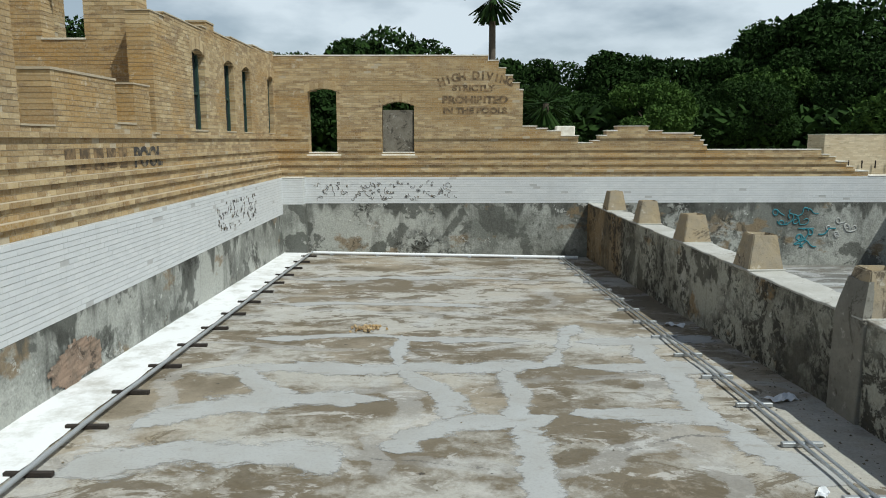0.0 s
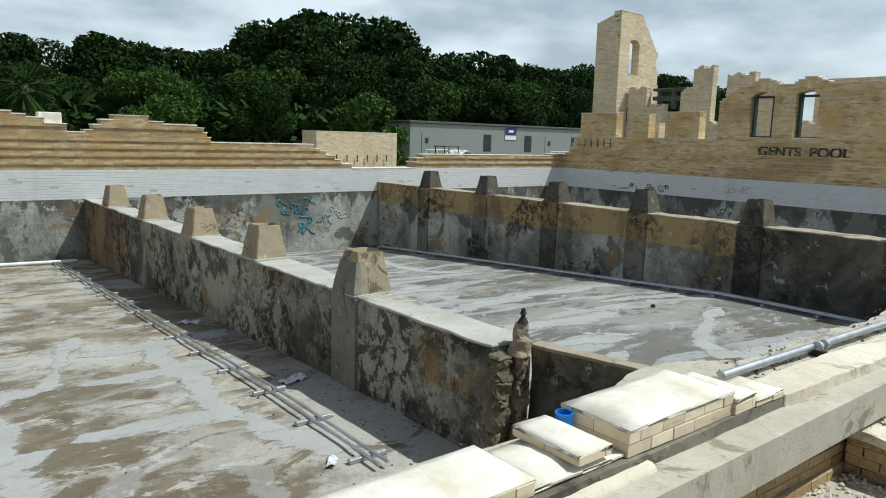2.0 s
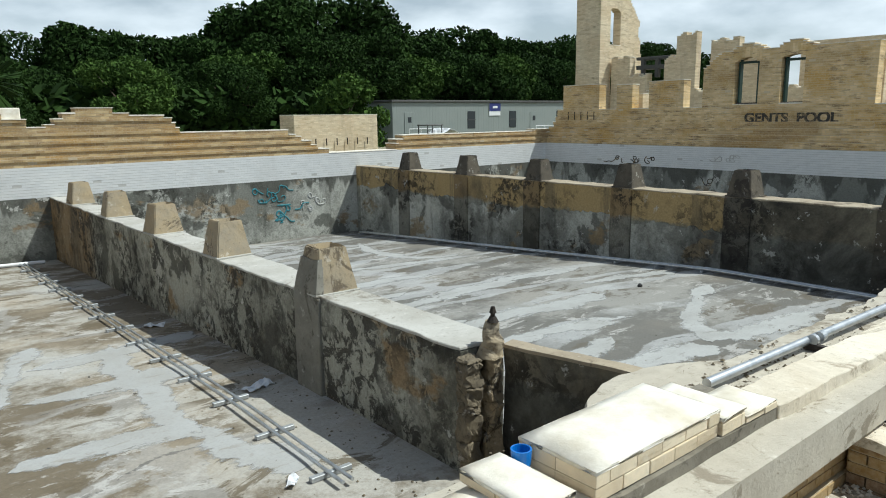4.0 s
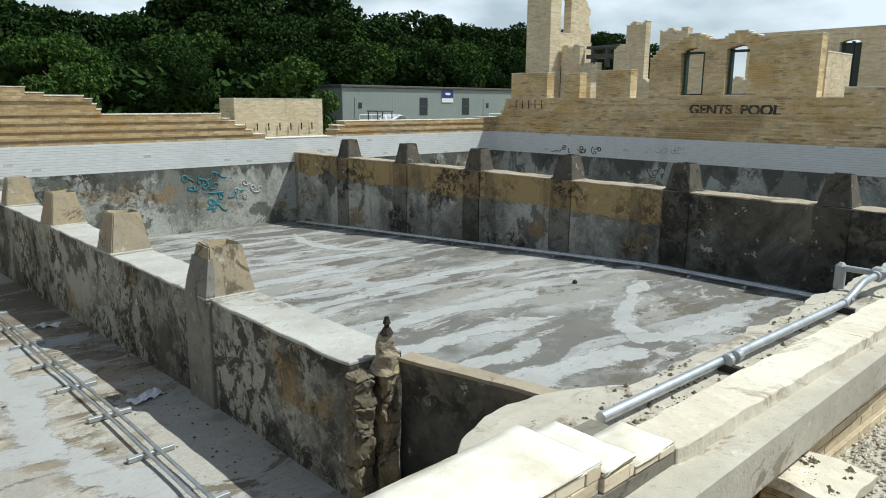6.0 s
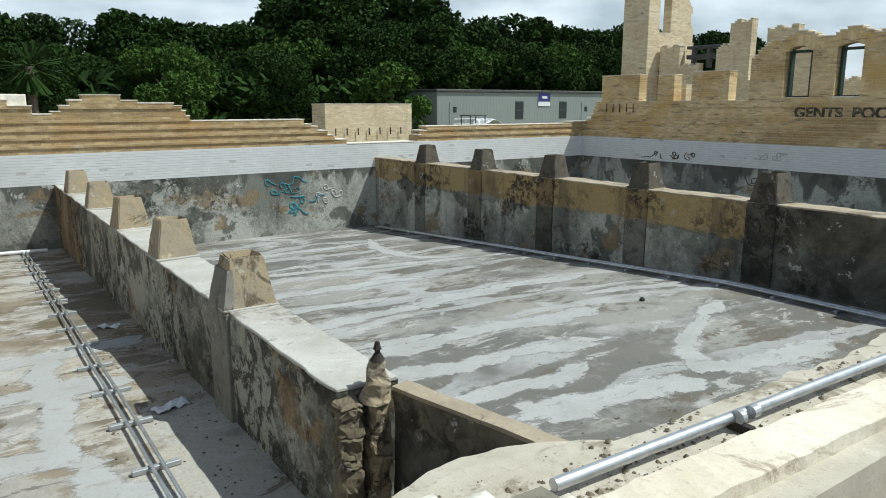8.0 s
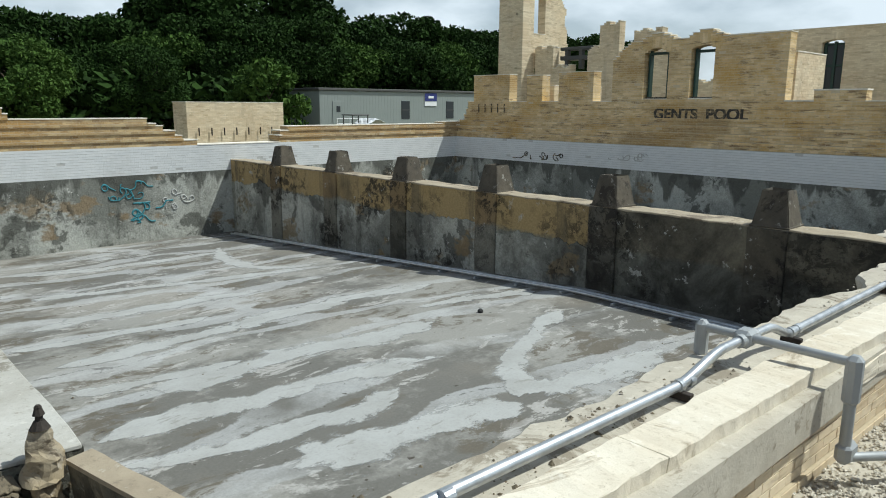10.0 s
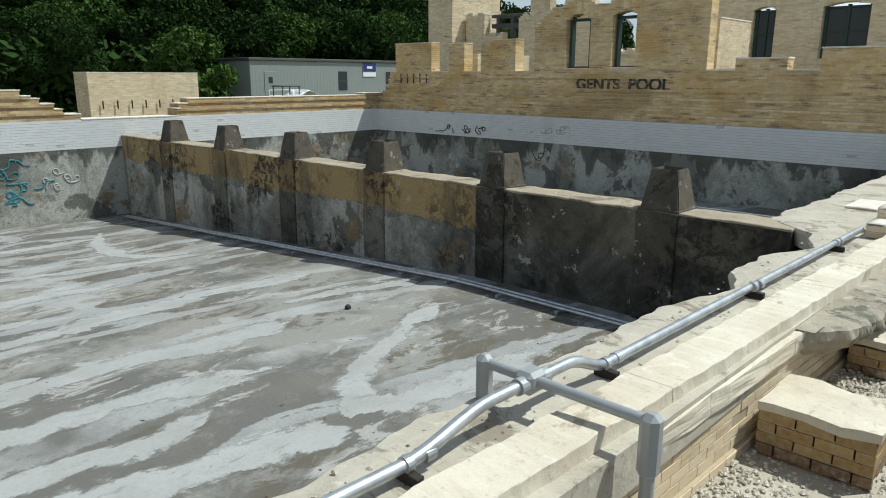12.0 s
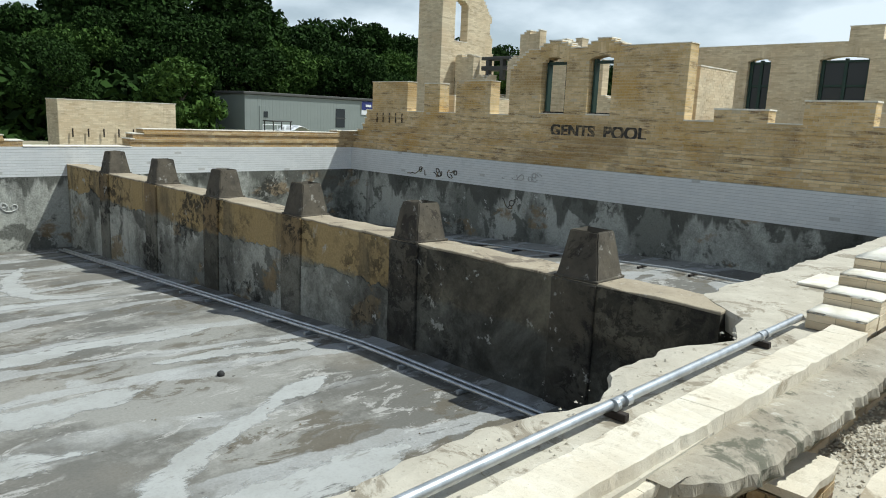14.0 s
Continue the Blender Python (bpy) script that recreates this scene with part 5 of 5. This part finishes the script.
scrawl(wf, (11.45, 22.565, 0.78), (1, 0, 0), 0.75, 0.55, M_TEAL, 2, 7)
scrawl(wf, (11.75, 22.565, 0.05), (1, 0, 0), 1.0, 0.6, M_TEAL, 5, 8, 0.024)
scrawl(wf, (13.1, 22.565, 0.30), (1, 0, 0), 0.9, 0.9, M_SPRAY, 7, 5)
scrawl(wg, (25.565, 17.0, 1.62), (0, 1, 0), 1.6, 0.26, M_INK, 9, 9, 0.018)
scrawl(wg, (25.565, 13.3, 1.82), (0, 1, 0), 2.0, 0.25, M_SPRAY, 12, 6, 0.014)
scrawl(wg, (25.565, 14.2, 0.9), (0, 1, 0), 0.5, 0.5, M_INK, 14, 2, 0.016)
scrawl(wl_, (-4.545, 15.5, 1.45), (0, 1, 0), 3.5, 0.65, M_INK, 15, 70, 0.007, 0.011)
scrawl(wf, (-3.6, 22.565, 1.6), (1, 0, 0), 4.6, 0.62, M_INK, 16, 80, 0.007, 0.011)

# ---- ruins behind ----
def plain(z):
    return M_BRICK_PALE, M_MORTAR_PALE


none_near = lambda u, z: False
tw = wall_holder("wall_tower", "tall ruined pale brick tower with a window opening")


def tower_front(u, z):
    if arch(u, z, 0.85, 1.75, 7.35, 9.35) or arch(u, z, 1.0, 2.0, 4.6, 5.75):
        return False
    edge = 3.9 - max(0, z - 6.2) * 0.16 + 0.35 * noise.noise(Vector((z * 1.3, 0, 0)))
    top = 10.75 - max(0, u - 1.9) * 1.2
    return u < edge and z < top


brick_wall(tw, (33.3, 25.7, 0), (1, 0, 0), (0, -1, 0), 4.4, 1.2, 10.9, tower_front, lambda z: 0, 0.5, none_near, plain, seed=21)
brick_wall(tw, (33.3, 25.68, 0), (0, 1, 0), (-1, 0, 0), 1.7, 1.2, 10.9, lambda u, z: z < 10.8 - u * 0.35, lambda z: 0, 0.5, none_near, plain, seed=22)
rz = wall_holder("wall_ruin_range", "low ruined brick walls and chimney stubs behind the pool wall")


def inside_range(u, z):
    y = u + 15.0
    top = 4.7
    for a, b, t in ((24.3, 25.6, 6.6), (23.2, 24.3, 5.6), (20.4, 21.5, 7.5), (21.5, 22.2, 6.4), (18.2, 19.6, 7.05), (17.0, 18.2, 6.2)):
        if a < y < b:
            top = t
    return z < top + 0.1 * math.sin(y * 9)


brick_wall(rz, (34.2, 15, 0), (0, 1, 0), (-1, 0, 0), 10.6, 1.2, 7.6, inside_range, lambda z: 0, 0.45, none_near, plain, seed=23)
beams = holder("roof_remnant", "charred dark roof timbers resting on the ruined walls", "roof timbers", at=(34.7, 21.4, 0))
for k, (y0, y1, z0, z1) in enumerate(((0, 2.9, 5.95, 6.15), (0, 2.9, 6.45, 6.6), (0.5, 0.7, 5.5, 6.45), (1.5, 1.7, 5.5, 6.45), (2.4, 2.6, 5.5, 6.45))):
    bm = bmesh.new()
    add_box(bm, 0, 0.25 + 0.4 * (k < 2), y0, y1, z0, z1, 0.02)
    roughen(bm, 0.03, 3)
    part("beam", bm, M_ROOF, beams)
bw = wall_holder("wall_back_range", "long pale brick wall with arched green-framed windows")
BACK_WIN = [(15.4, 16.3), (11.75, 12.65), (8.25, 9.95), (5.3, 6.9), (2.0, 3.4)]


def inside_back(u, z):
    y = u - 6.0
    if any(arch(y, z, a, b, 4.35, 6.5) for a, b in BACK_WIN):
        return False
    return z < 7.0 + (0.5 if 8.0 < y < 9.1 else 0)


brick_wall(bw, (38, -6, 0), (0, 1, 0), (-1, 0, 0), 23, 1.2, 7.6, inside_back, lambda z: 0, 0.5, none_near, plain, seed=24)
for a, b in BACK_WIN:
    fr = holder("window_frame", "dark green timber window in an arched brick opening", "window", "green windows", at=(38.2, (a + b) / 2, 4.35))
    hw = (b - a) / 2
    for k in range(3):
        bm = bmesh.new()
        yy = (-hw, hw - 0.12, -0.06)[k]
        add_box(bm, 0, 0.15, yy, yy + 0.12, 0, 2.05, 0.008)
        part("jamb", bm, M_GREEN, fr)
    for zz in (0, 1.0, 1.9):
        bm = bmesh.new()
        add_box(bm, 0.02, 0.13, -hw, hw, zz, zz + 0.09, 0.008)
        part("rail", bm, M_GREEN, fr)
    bm = bmesh.new()
    add_box(bm, 0.06, 0.08, -hw + 0.1, hw - 0.1, 0.09, 1.9)
    part("pane", bm, M_GLASS, fr)
for a, b in BACK_WIN:
    arch_head(bw, (38, 0, 0), (0, 1, 0), (-1, 0, 0), a, b, 6.5, 0.30, 0.5, M_BRICK_PALE)
sw = wall_holder("wall_cross_stub", "short pale brick cross wall behind the lettered wall")
brick_wall(sw, (26.9, 9.3, 0), (1, 0, 0), (0, -1, 0), 2.3, 1.2, 5.2, lambda u, z: True, lambda z: 0, 0.45, none_near, plain, seed=25)
brick_wall(sw, (26.9, 18.36, 0), (1, 0, 0), (0, -1, 0), 3.2, 1.2, 4.4, lambda u, z: True, lambda z: 0, 0.45, none_near, plain, seed=26)
brick_wall(sw, (29.5, 3, 0), (0, 1, 0), (-1, 0, 0), 4.0, 1.2, 4.15, lambda u, z: True, lambda z: 0, 0.45, none_near, plain, seed=28)
blk = wall_holder("wall_block", "plain tan brick block wall with iron stubs behind the pool")
brick_wall(blk, (18.0, 32.3, 0), (1, 0, 0), (0, -1, 0), 4.95, 1.2, 3.7, lambda u, z: True, lambda z: 0, 0.6, none_near, plain, seed=27)
brick_wall(blk, (18.0, 33.8, 0), (0, -1, 0), (-1, 0, 0), 1.5, 1.2, 3.7, lambda u, z: True, lambda z: 0, 0.3, none_near, plain, seed=29)
for k in range(7):
    bm = bmesh.new()
    add_tube(bm, (18.5 + k * 0.62, 32.2, 2.2), (18.5 + k * 0.62, 32.2, 2.55), 0.03, 6)
    part("iron_stub", bm, M_RUST, blk)
lb = wall_holder("wall_west_back", "taller ruined brown brick house wall with open windows")


def inside_west_back(u, z):
    y = u + 6.0
    if arch(y, z, 13.2, 14.2, 6.0, 8.4) or arch(y, z, 16.6, 17.4, 6.0, 8.4) or arch(y, z, 10.6, 11.5, 6.2, 8.4) or arch(y, z, 19.0, 19.8, 6.0, 8.0):
        return False
    top = 8.6 if y < 18 else 8.6 - (y - 18) * 0.5
    return z < top + 0.25 * noise.noise(Vector((y * 1.4, 0, 0)))


brick_wall(lb, (-7.9, 6, 0), (0, 1, 0), (1, 0, 0), 10.2, 1.2, 8.8, inside_west_back, lambda z: 0, 0.45, none_near, lambda z: (M_BRICK, M_MORTAR), seed=30)
brick_wall(lb, (-7.9, 13.6, 0), (1, 0, 0), (0, -1, 0), 2.7, 1.2, 7.6, lambda u, z: not arch(u, z, 0.9, 1.7, 5.4, 7.0) and z < 7.6 - 0.2 * u, lambda z: 0, 0.45, none_near, lambda z: (M_BRICK, M_MORTAR), seed=34)

for a, b in ((15.3, 16.1), (17.62, 18.4), (19.2, 20.0), (22.0, 22.7)):
    fr = holder("window_frame", "dark green frame in an arched brick opening, dark sheet for its shade", "window", "west windows", at=(-4.98, (a + b) / 2, 3.66))
    hw = (b - a) / 2
    for yy in (-hw, hw - 0.07):
        bm = bmesh.new()
        add_box(bm, -0.08, 0.02, yy, yy + 0.07, 0, 1.75, 0.006)
        part("jamb", bm, M_GREEN, fr)
    for zz in (0, 0.85):
        bm = bmesh.new()
        add_box(bm, -0.07, 0.01, -hw + 0.07, hw - 0.07, zz, zz + 0.06, 0.006)
        part("rail", bm, M_GREEN, fr)
    # dark sheet added across the open slot to stand in for its shade
    bm = bmesh.new()
    add_box(bm, -0.05, -0.035, -hw + 0.05, hw - 0.05, 0.05, 1.78)
    part("pane", bm, M_GLASS, fr)
# small white block on the ruined wall, iron stubs
bm = bmesh.new()
add_box(bm, 4.18, 4.78, 22.9, 23.25, 3.35, 3.95, 0.02)
tagged(part("masonry_block", bm, M_CAP), "pale squared block standing on the ruined wall", "block")
for k in range(5):
    bm = bmesh.new()
    add_tube(bm, (26.14, 20.3 + k * 0.36, 3.35), (26.14, 20.3 + k * 0.36, 3.7), 0.02, 6)
    part("iron_stub", bm, M_RUST, wg)

# ---- trailer building ----
tr = holder("site_trailer", "long pale grey-green metal site trailer before dark trees", "trailer", at=(35.2, 48, GROUND))
bm = bmesh.new()
add_box(bm, 0, 27, 0, 4.5, 0.6, 3.55, 0.03)
part("body", bm, M_TRAILER, tr)
bm = bmesh.new()
add_box(bm, -0.15, 27.15, -0.15, 4.65, 3.55, 3.75, 0.03)
part("roof", bm, M_ROOF, tr)
bm = bmesh.new()
add_box(bm, 0.1, 26.9, 0.08, 4.4, 0, 0.6)
part("skirting", bm, M_ROOF, tr)
for wx, wz, ww, wh in ((8.2, 1.3, 0.9, 1.5), (13.4, 1.3, 0.9, 1.5), (20, 1.3, 0.9, 1.5)):
    bm = bmesh.new()
    add_box(bm, wx, wx + ww, -0.03, 0.02, wz, wz + wh)
    win = part("window", bm, M_GLASS, tr, "dark window")
    bm = bmesh.new()
    add_box(bm, wx - 0.04, wx + ww + 0.04, -0.05, -0.032, wz + wh / 2 - 0.04, wz + wh / 2 + 0.04)
    part("window_bar", bm, M_ROOF, win)
for wx in (1.2, 16.2):
    bm = bmesh.new()
    add_box(bm, wx, wx + 1.0, -0.04, 0.02, 0.7, 2.75, 0.01)
    dr = part("door", bm, M_TRAILER, tr)
    bm = bmesh.new()
    add_box(bm, wx + 0.35, wx + 0.7, -0.06, -0.042, 1.9, 2.35)
    part("door_light", bm, M_GLASS, dr)
    for k in range(2):
        bm = bmesh.new()
        add_tube(bm, (wx - 0.4, -1.2, 1.0 + k * 0.4), (wx + 2.0, -1.2, 1.0 + k * 0.4), 0.03, 6)
        part("stair_rail", bm, M_WHITE, tr)
    for k in range(3):
        bm = bmesh.new()
        add_tube(bm, (wx - 0.4 + k * 1.2, -1.2, 0), (wx - 0.4 + k * 1.2, -1.2, 1.4), 0.03, 6)
        part("stair_post", bm, M_WHITE, tr)
bm = bmesh.new()
add_box(bm, 10.8, 12.2, -0.06, -0.01, 2.4, 3.5)
sg = part("sign_board", bm, M_WHITE, tr, "blue and white sign board")
bm = bmesh.new()
add_box(bm, 10.8, 12.2, -0.08, -0.062, 2.8, 3.5)
part("blue_field", bm, M_SIGN, sg)
bm = bmesh.new()
add_box(bm, 11.2, 11.8, -0.1, -0.082, 3.05, 3.25, 0.006)
part("white_mark", bm, M_WHITE, sg)
# utility cart with a tarp
cart = holder("utility_cart", "dark utility cart with white sheet parked by the trailer", "cart", at=(33.2, 41.0, GROUND))
bm = bmesh.new()
add_box(bm, 0, 2.4, 0, 1.3, 0.4, 0.95, 0.08)
part("body", bm, M_ROOF, cart)
for px, py in ((0.2, 0.1), (0.2, 1.2), (1.5, 0.1), (1.5, 1.2)):
    bm = bmesh.new()
    add_tube(bm, (px, py, 0.9), (px, py, 1.75), 0.04, 6)
    part("post", bm, M_ROOF, cart)
bm = bmesh.new()
add_box(bm, 0.1, 1.6, 0, 1.3, 1.72, 1.8, 0.03)
part("canopy", bm, M_ROOF, cart)
for px, py in ((0.45, 0.0), (0.45, 1.3), (2.0, 0.0), (2.0, 1.3)):
    bm = bmesh.new()
    add_tube(bm, (px, py - 0.08, 0.3), (px, py + 0.08, 0.3), 0.3, 14)
    part("wheel", bm, M_DARK, cart)
bm = bmesh.new()
bmesh.ops.create_grid(bm, x_segments=12, y_segments=8, size=0.9)
for v in bm.verts:
    v.co.z = 1.0 + 0.5 * math.exp(-((v.co.x) ** 2) * 2) + 0.12 * noise.noise(v.co * 4)
    v.co.x += 2.1
    v.co.y += 0.65
bmesh.ops.solidify(bm, geom=bm.faces[:], thickness=0.02)
part("sheet", bm, M_CLOTH, cart, "crumpled white sheet")


# ---- trees ----
def tree_meshes(seed, h, rx, leaves, size, low=0.15):
    """A trunk with limbs and a crown of many small leaf clusters in uneven lobes."""
    q = random.Random(seed)
    bm = bmesh.new()
    lobes = []
    trunk_top = Vector((q.uniform(-0.4, 0.4), q.uniform(-0.4, 0.4), h * 0.55))
    m = Matrix.Translation(trunk_top / 2) @ trunk_top.to_track_quat("Z", "Y").to_matrix().to_4x4()
    bmesh.ops.create_cone(bm, cap_ends=True, segments=9, radius1=0.028 * h, radius2=0.014 * h, depth=trunk_top.length, matrix=m)
    for k in range(13):
        a = k * 2.4 + q.uniform(-0.4, 0.4)
        z = h * q.uniform(low + 0.1, 0.86)
        k_r = rx * q.uniform(0.35, 0.85) * math.sqrt(max(0.15, 1 - ((z / h - 0.5) / 0.55) ** 2))
        c = Vector((math.cos(a) * k_r, math.sin(a) * k_r, z))
        lobes.append((c, rx * q.uniform(0.30, 0.52)))
        s = trunk_top * q.uniform(0.5, 1.0)
        d = c - s
        m = Matrix.Translation((c + s) / 2) @ d.to_track_quat("Z", "Y").to_matrix().to_4x4()
        bmesh.ops.create_cone(bm, cap_ends=False, segments=6, radius1=0.010 * h, radius2=0.003 * h, depth=d.length, matrix=m)
    lobes.append((Vector((0, 0, h * 0.8)), rx * 0.5))
    trunk = mesh_of("trunk", bm, M_BARK)
    vs, fs = [], []
    for _ in range(leaves):
        c, r = q.choice(lobes)
        d = Vector((q.gauss(0, 1), q.gauss(0, 1), q.gauss(0, 1))).normalized()
        p = c + Vector((d.x * r, d.y * r, d.z * r * 0.75)) * q.uniform(0.35, 1.0) ** 0.5
        p.z = max(0.3, p.z)
        n1 = Vector((q.gauss(0, 1), q.gauss(0, 1), q.gauss(0.4, 1))).normalized()
        t = n1.orthogonal().normalized()
        t.rotate(Matrix.Rotation(q.uniform(0, 6.28), 3, n1))
        b_ = n1.cross(t)
        s = size * q.uniform(0.5, 1.3)
        i = len(vs)
        for e in (t * s, b_ * s * 0.55 + n1 * s * 0.15, -t * s, -b_ * s * 0.55 + n1 * s * 0.15):
            w = p + e
            vs.append((w.x, w.y, w.z))
        fs.append((i, i + 1, i + 2, i + 3))
    me = bpy.data.meshes.new("crown")
    me.from_pydata(vs, [], fs)
    return trunk, me


def tree(meshes, mat, x, y, s, rot, label, group="trees", sz=1.0):
    t = holder("tree", label, "tree", group, at=(x, y, GROUND))
    t.rotation_euler = (0, 0, rot)
    t.scale = (s, s, s * sz)
    a = new("trunk", meshes[0])
    a.parent = t
    c = new("crown", meshes[1])
    c.parent = t
    return t


KINDS = []
for sd, h, rx, mt in ((1, 10.5, 5.0, M_LEAF), (2, 12.0, 5.6, M_LEAF), (3, 9.0, 4.6, M_LEAF), (4, 11.0, 5.2, M_LEAF_BRIGHT)):
    tk, cr = tree_meshes(sd, h, rx, 17000, 0.21)
    cr.materials.append(mt)
    KINDS.append((tk, cr))
HEIGHTS = (10.5, 12.0, 9.0, 11.0)


def wood_top(x):
    """How high the wood stands along its length."""
    if x < 24:
        return 9.4 + 0.7 * math.sin(x * 0.9)
    if x < 31:
        return 9.8 + (x - 24) * 0.5
    if x < 41:
        return 13.8
    return 12.0 + 0.7 * math.sin(x * 0.8)


q = random.Random(12)
x = -14.0
while x < 92:
    d = 51 + 2 * math.sin(x * 0.7) if x < 24 else 57.5
    k = q.choice((0, 1, 2, 3))
    s = wood_top(x * 1.0) * (0.66 if x < 24 else 0.74) / HEIGHTS[k]
    tree(KINDS[k], None, x, d, s, q.uniform(0, 6.28), "dense dark green broadleaf tree at the wood's edge")
    x += q.uniform(3.0, 4.4)
x = -20.0
while x < 104:
    k = q.choice((0, 1, 2))
    tree(KINDS[k], None, x, 63 + q.uniform(-1.5, 1.5), wood_top(x) * q.uniform(0.93, 1.05) / HEIGHTS[k], q.uniform(0, 6.28), "tall dark green broadleaf tree in the wood")
    x += q.uniform(3.6, 5.0)
for i in range(11):
    k = q.choice((0, 1, 2))
    tree(KINDS[k], None, -24 + q.uniform(-2, 2) + i * 0.6, 8 + i * 4.2, 0.8, q.uniform(0, 6.28), "dark green broadleaf tree behind the house ruin")
tree(KINDS[0], None, -2.4, 40.0, 0.82, 1.2, "round green tree behind the ruined wall")
bush_t, bush_c = tree_meshes(9, 4.2, 2.4, 5000, 0.16, 0.0)
bush_c.materials.append(M_LEAF_BRIGHT)
tree((bush_t, bush_c), None, 28.6, 44, 1.28, 0.3, "bright green bushy young tree beside the trailer", "young trees")
# dark undergrowth at the wood's foot
vs, fs = [], []
for i in range(42000):
    px, py = (q.uniform(-25, 104), q.uniform(60, 64)) if i < 30000 else (q.uniform(-25, 33), q.uniform(49, 53))
    pz = GROUND + q.random() ** 1.3 * (6.5 if i < 30000 else 4.5)
    s = q.uniform(0.25, 0.6)
    a, b = q.uniform(0, 6.28), q.uniform(-0.8, 0.8)
    u = Vector((math.cos(a), math.sin(a) * 0.5, b)) * s
    w = Vector((-math.sin(a) * 0.4, math.cos(a), 0.9)).normalized() * s * 0.6
    p = Vector((px, py, pz))
    k = len(vs)
    vs += [tuple(p + u), tuple(p + w), tuple(p - u), tuple(p - w)]
    fs.append((k, k + 1, k + 2, k + 3))
tagged(raw("undergrowth", vs, fs, M_LEAF, kind="stuff"), "dark dense undergrowth at the foot of the wood", "undergrowth")


def palm(x, y, h, s):
    p = holder("palm_tree", "tall thin fan palm with a shaggy crown", "palm tree", "palms", at=(x, y, GROUND))
    bm = bmesh.new()
    bmesh.ops.create_cone(bm, cap_ends=True, segments=9, radius1=0.26, radius2=0.17, depth=h, matrix=Matrix.Translation((0, 0, h / 2)))
    part("trunk", bm, M_BARK, p)
    for k in range(34):
        a, e = q.uniform(0, 6.28), q.uniform(-1.2, 1.1)
        d = Vector((math.cos(a) * math.cos(e), math.sin(a) * math.cos(e), math.sin(e)))
        side = d.cross(Vector((0, 0, 1))).normalized()
        bm = bmesh.new()
        base = bm.verts.new(Vector((0, 0, h)) + d * 0.3 * s)
        prev = None
        for j in range(9):
            f = (j - 4) / 4
            tip = bm.verts.new(Vector((0, 0, h)) + d * s * (1.5 - 0.3 * abs(f)) + side * f * 0.75 * s + Vector((0, 0, -0.25 * s * abs(f))))
            if prev and j % 2:
                bm.faces.new((base, prev, tip))
            prev = tip
        part("frond", bm, M_LEAF, p)


palm(3.4, 40.5, 10.2, 1.15)
palm(6.4, 40, 4.3, 1.0)
far_q = random.Random(5)
for fx, fy, s in ((110, 22, 0.9), (118, 16, 0.75), (122, 30, 0.8)):
    tree(KINDS[0], None, fx, fy, s * 1.35, 1.0, "distant round green tree beyond the ruin", "distant trees")
palm(112, 12, 12.5, 2.2)
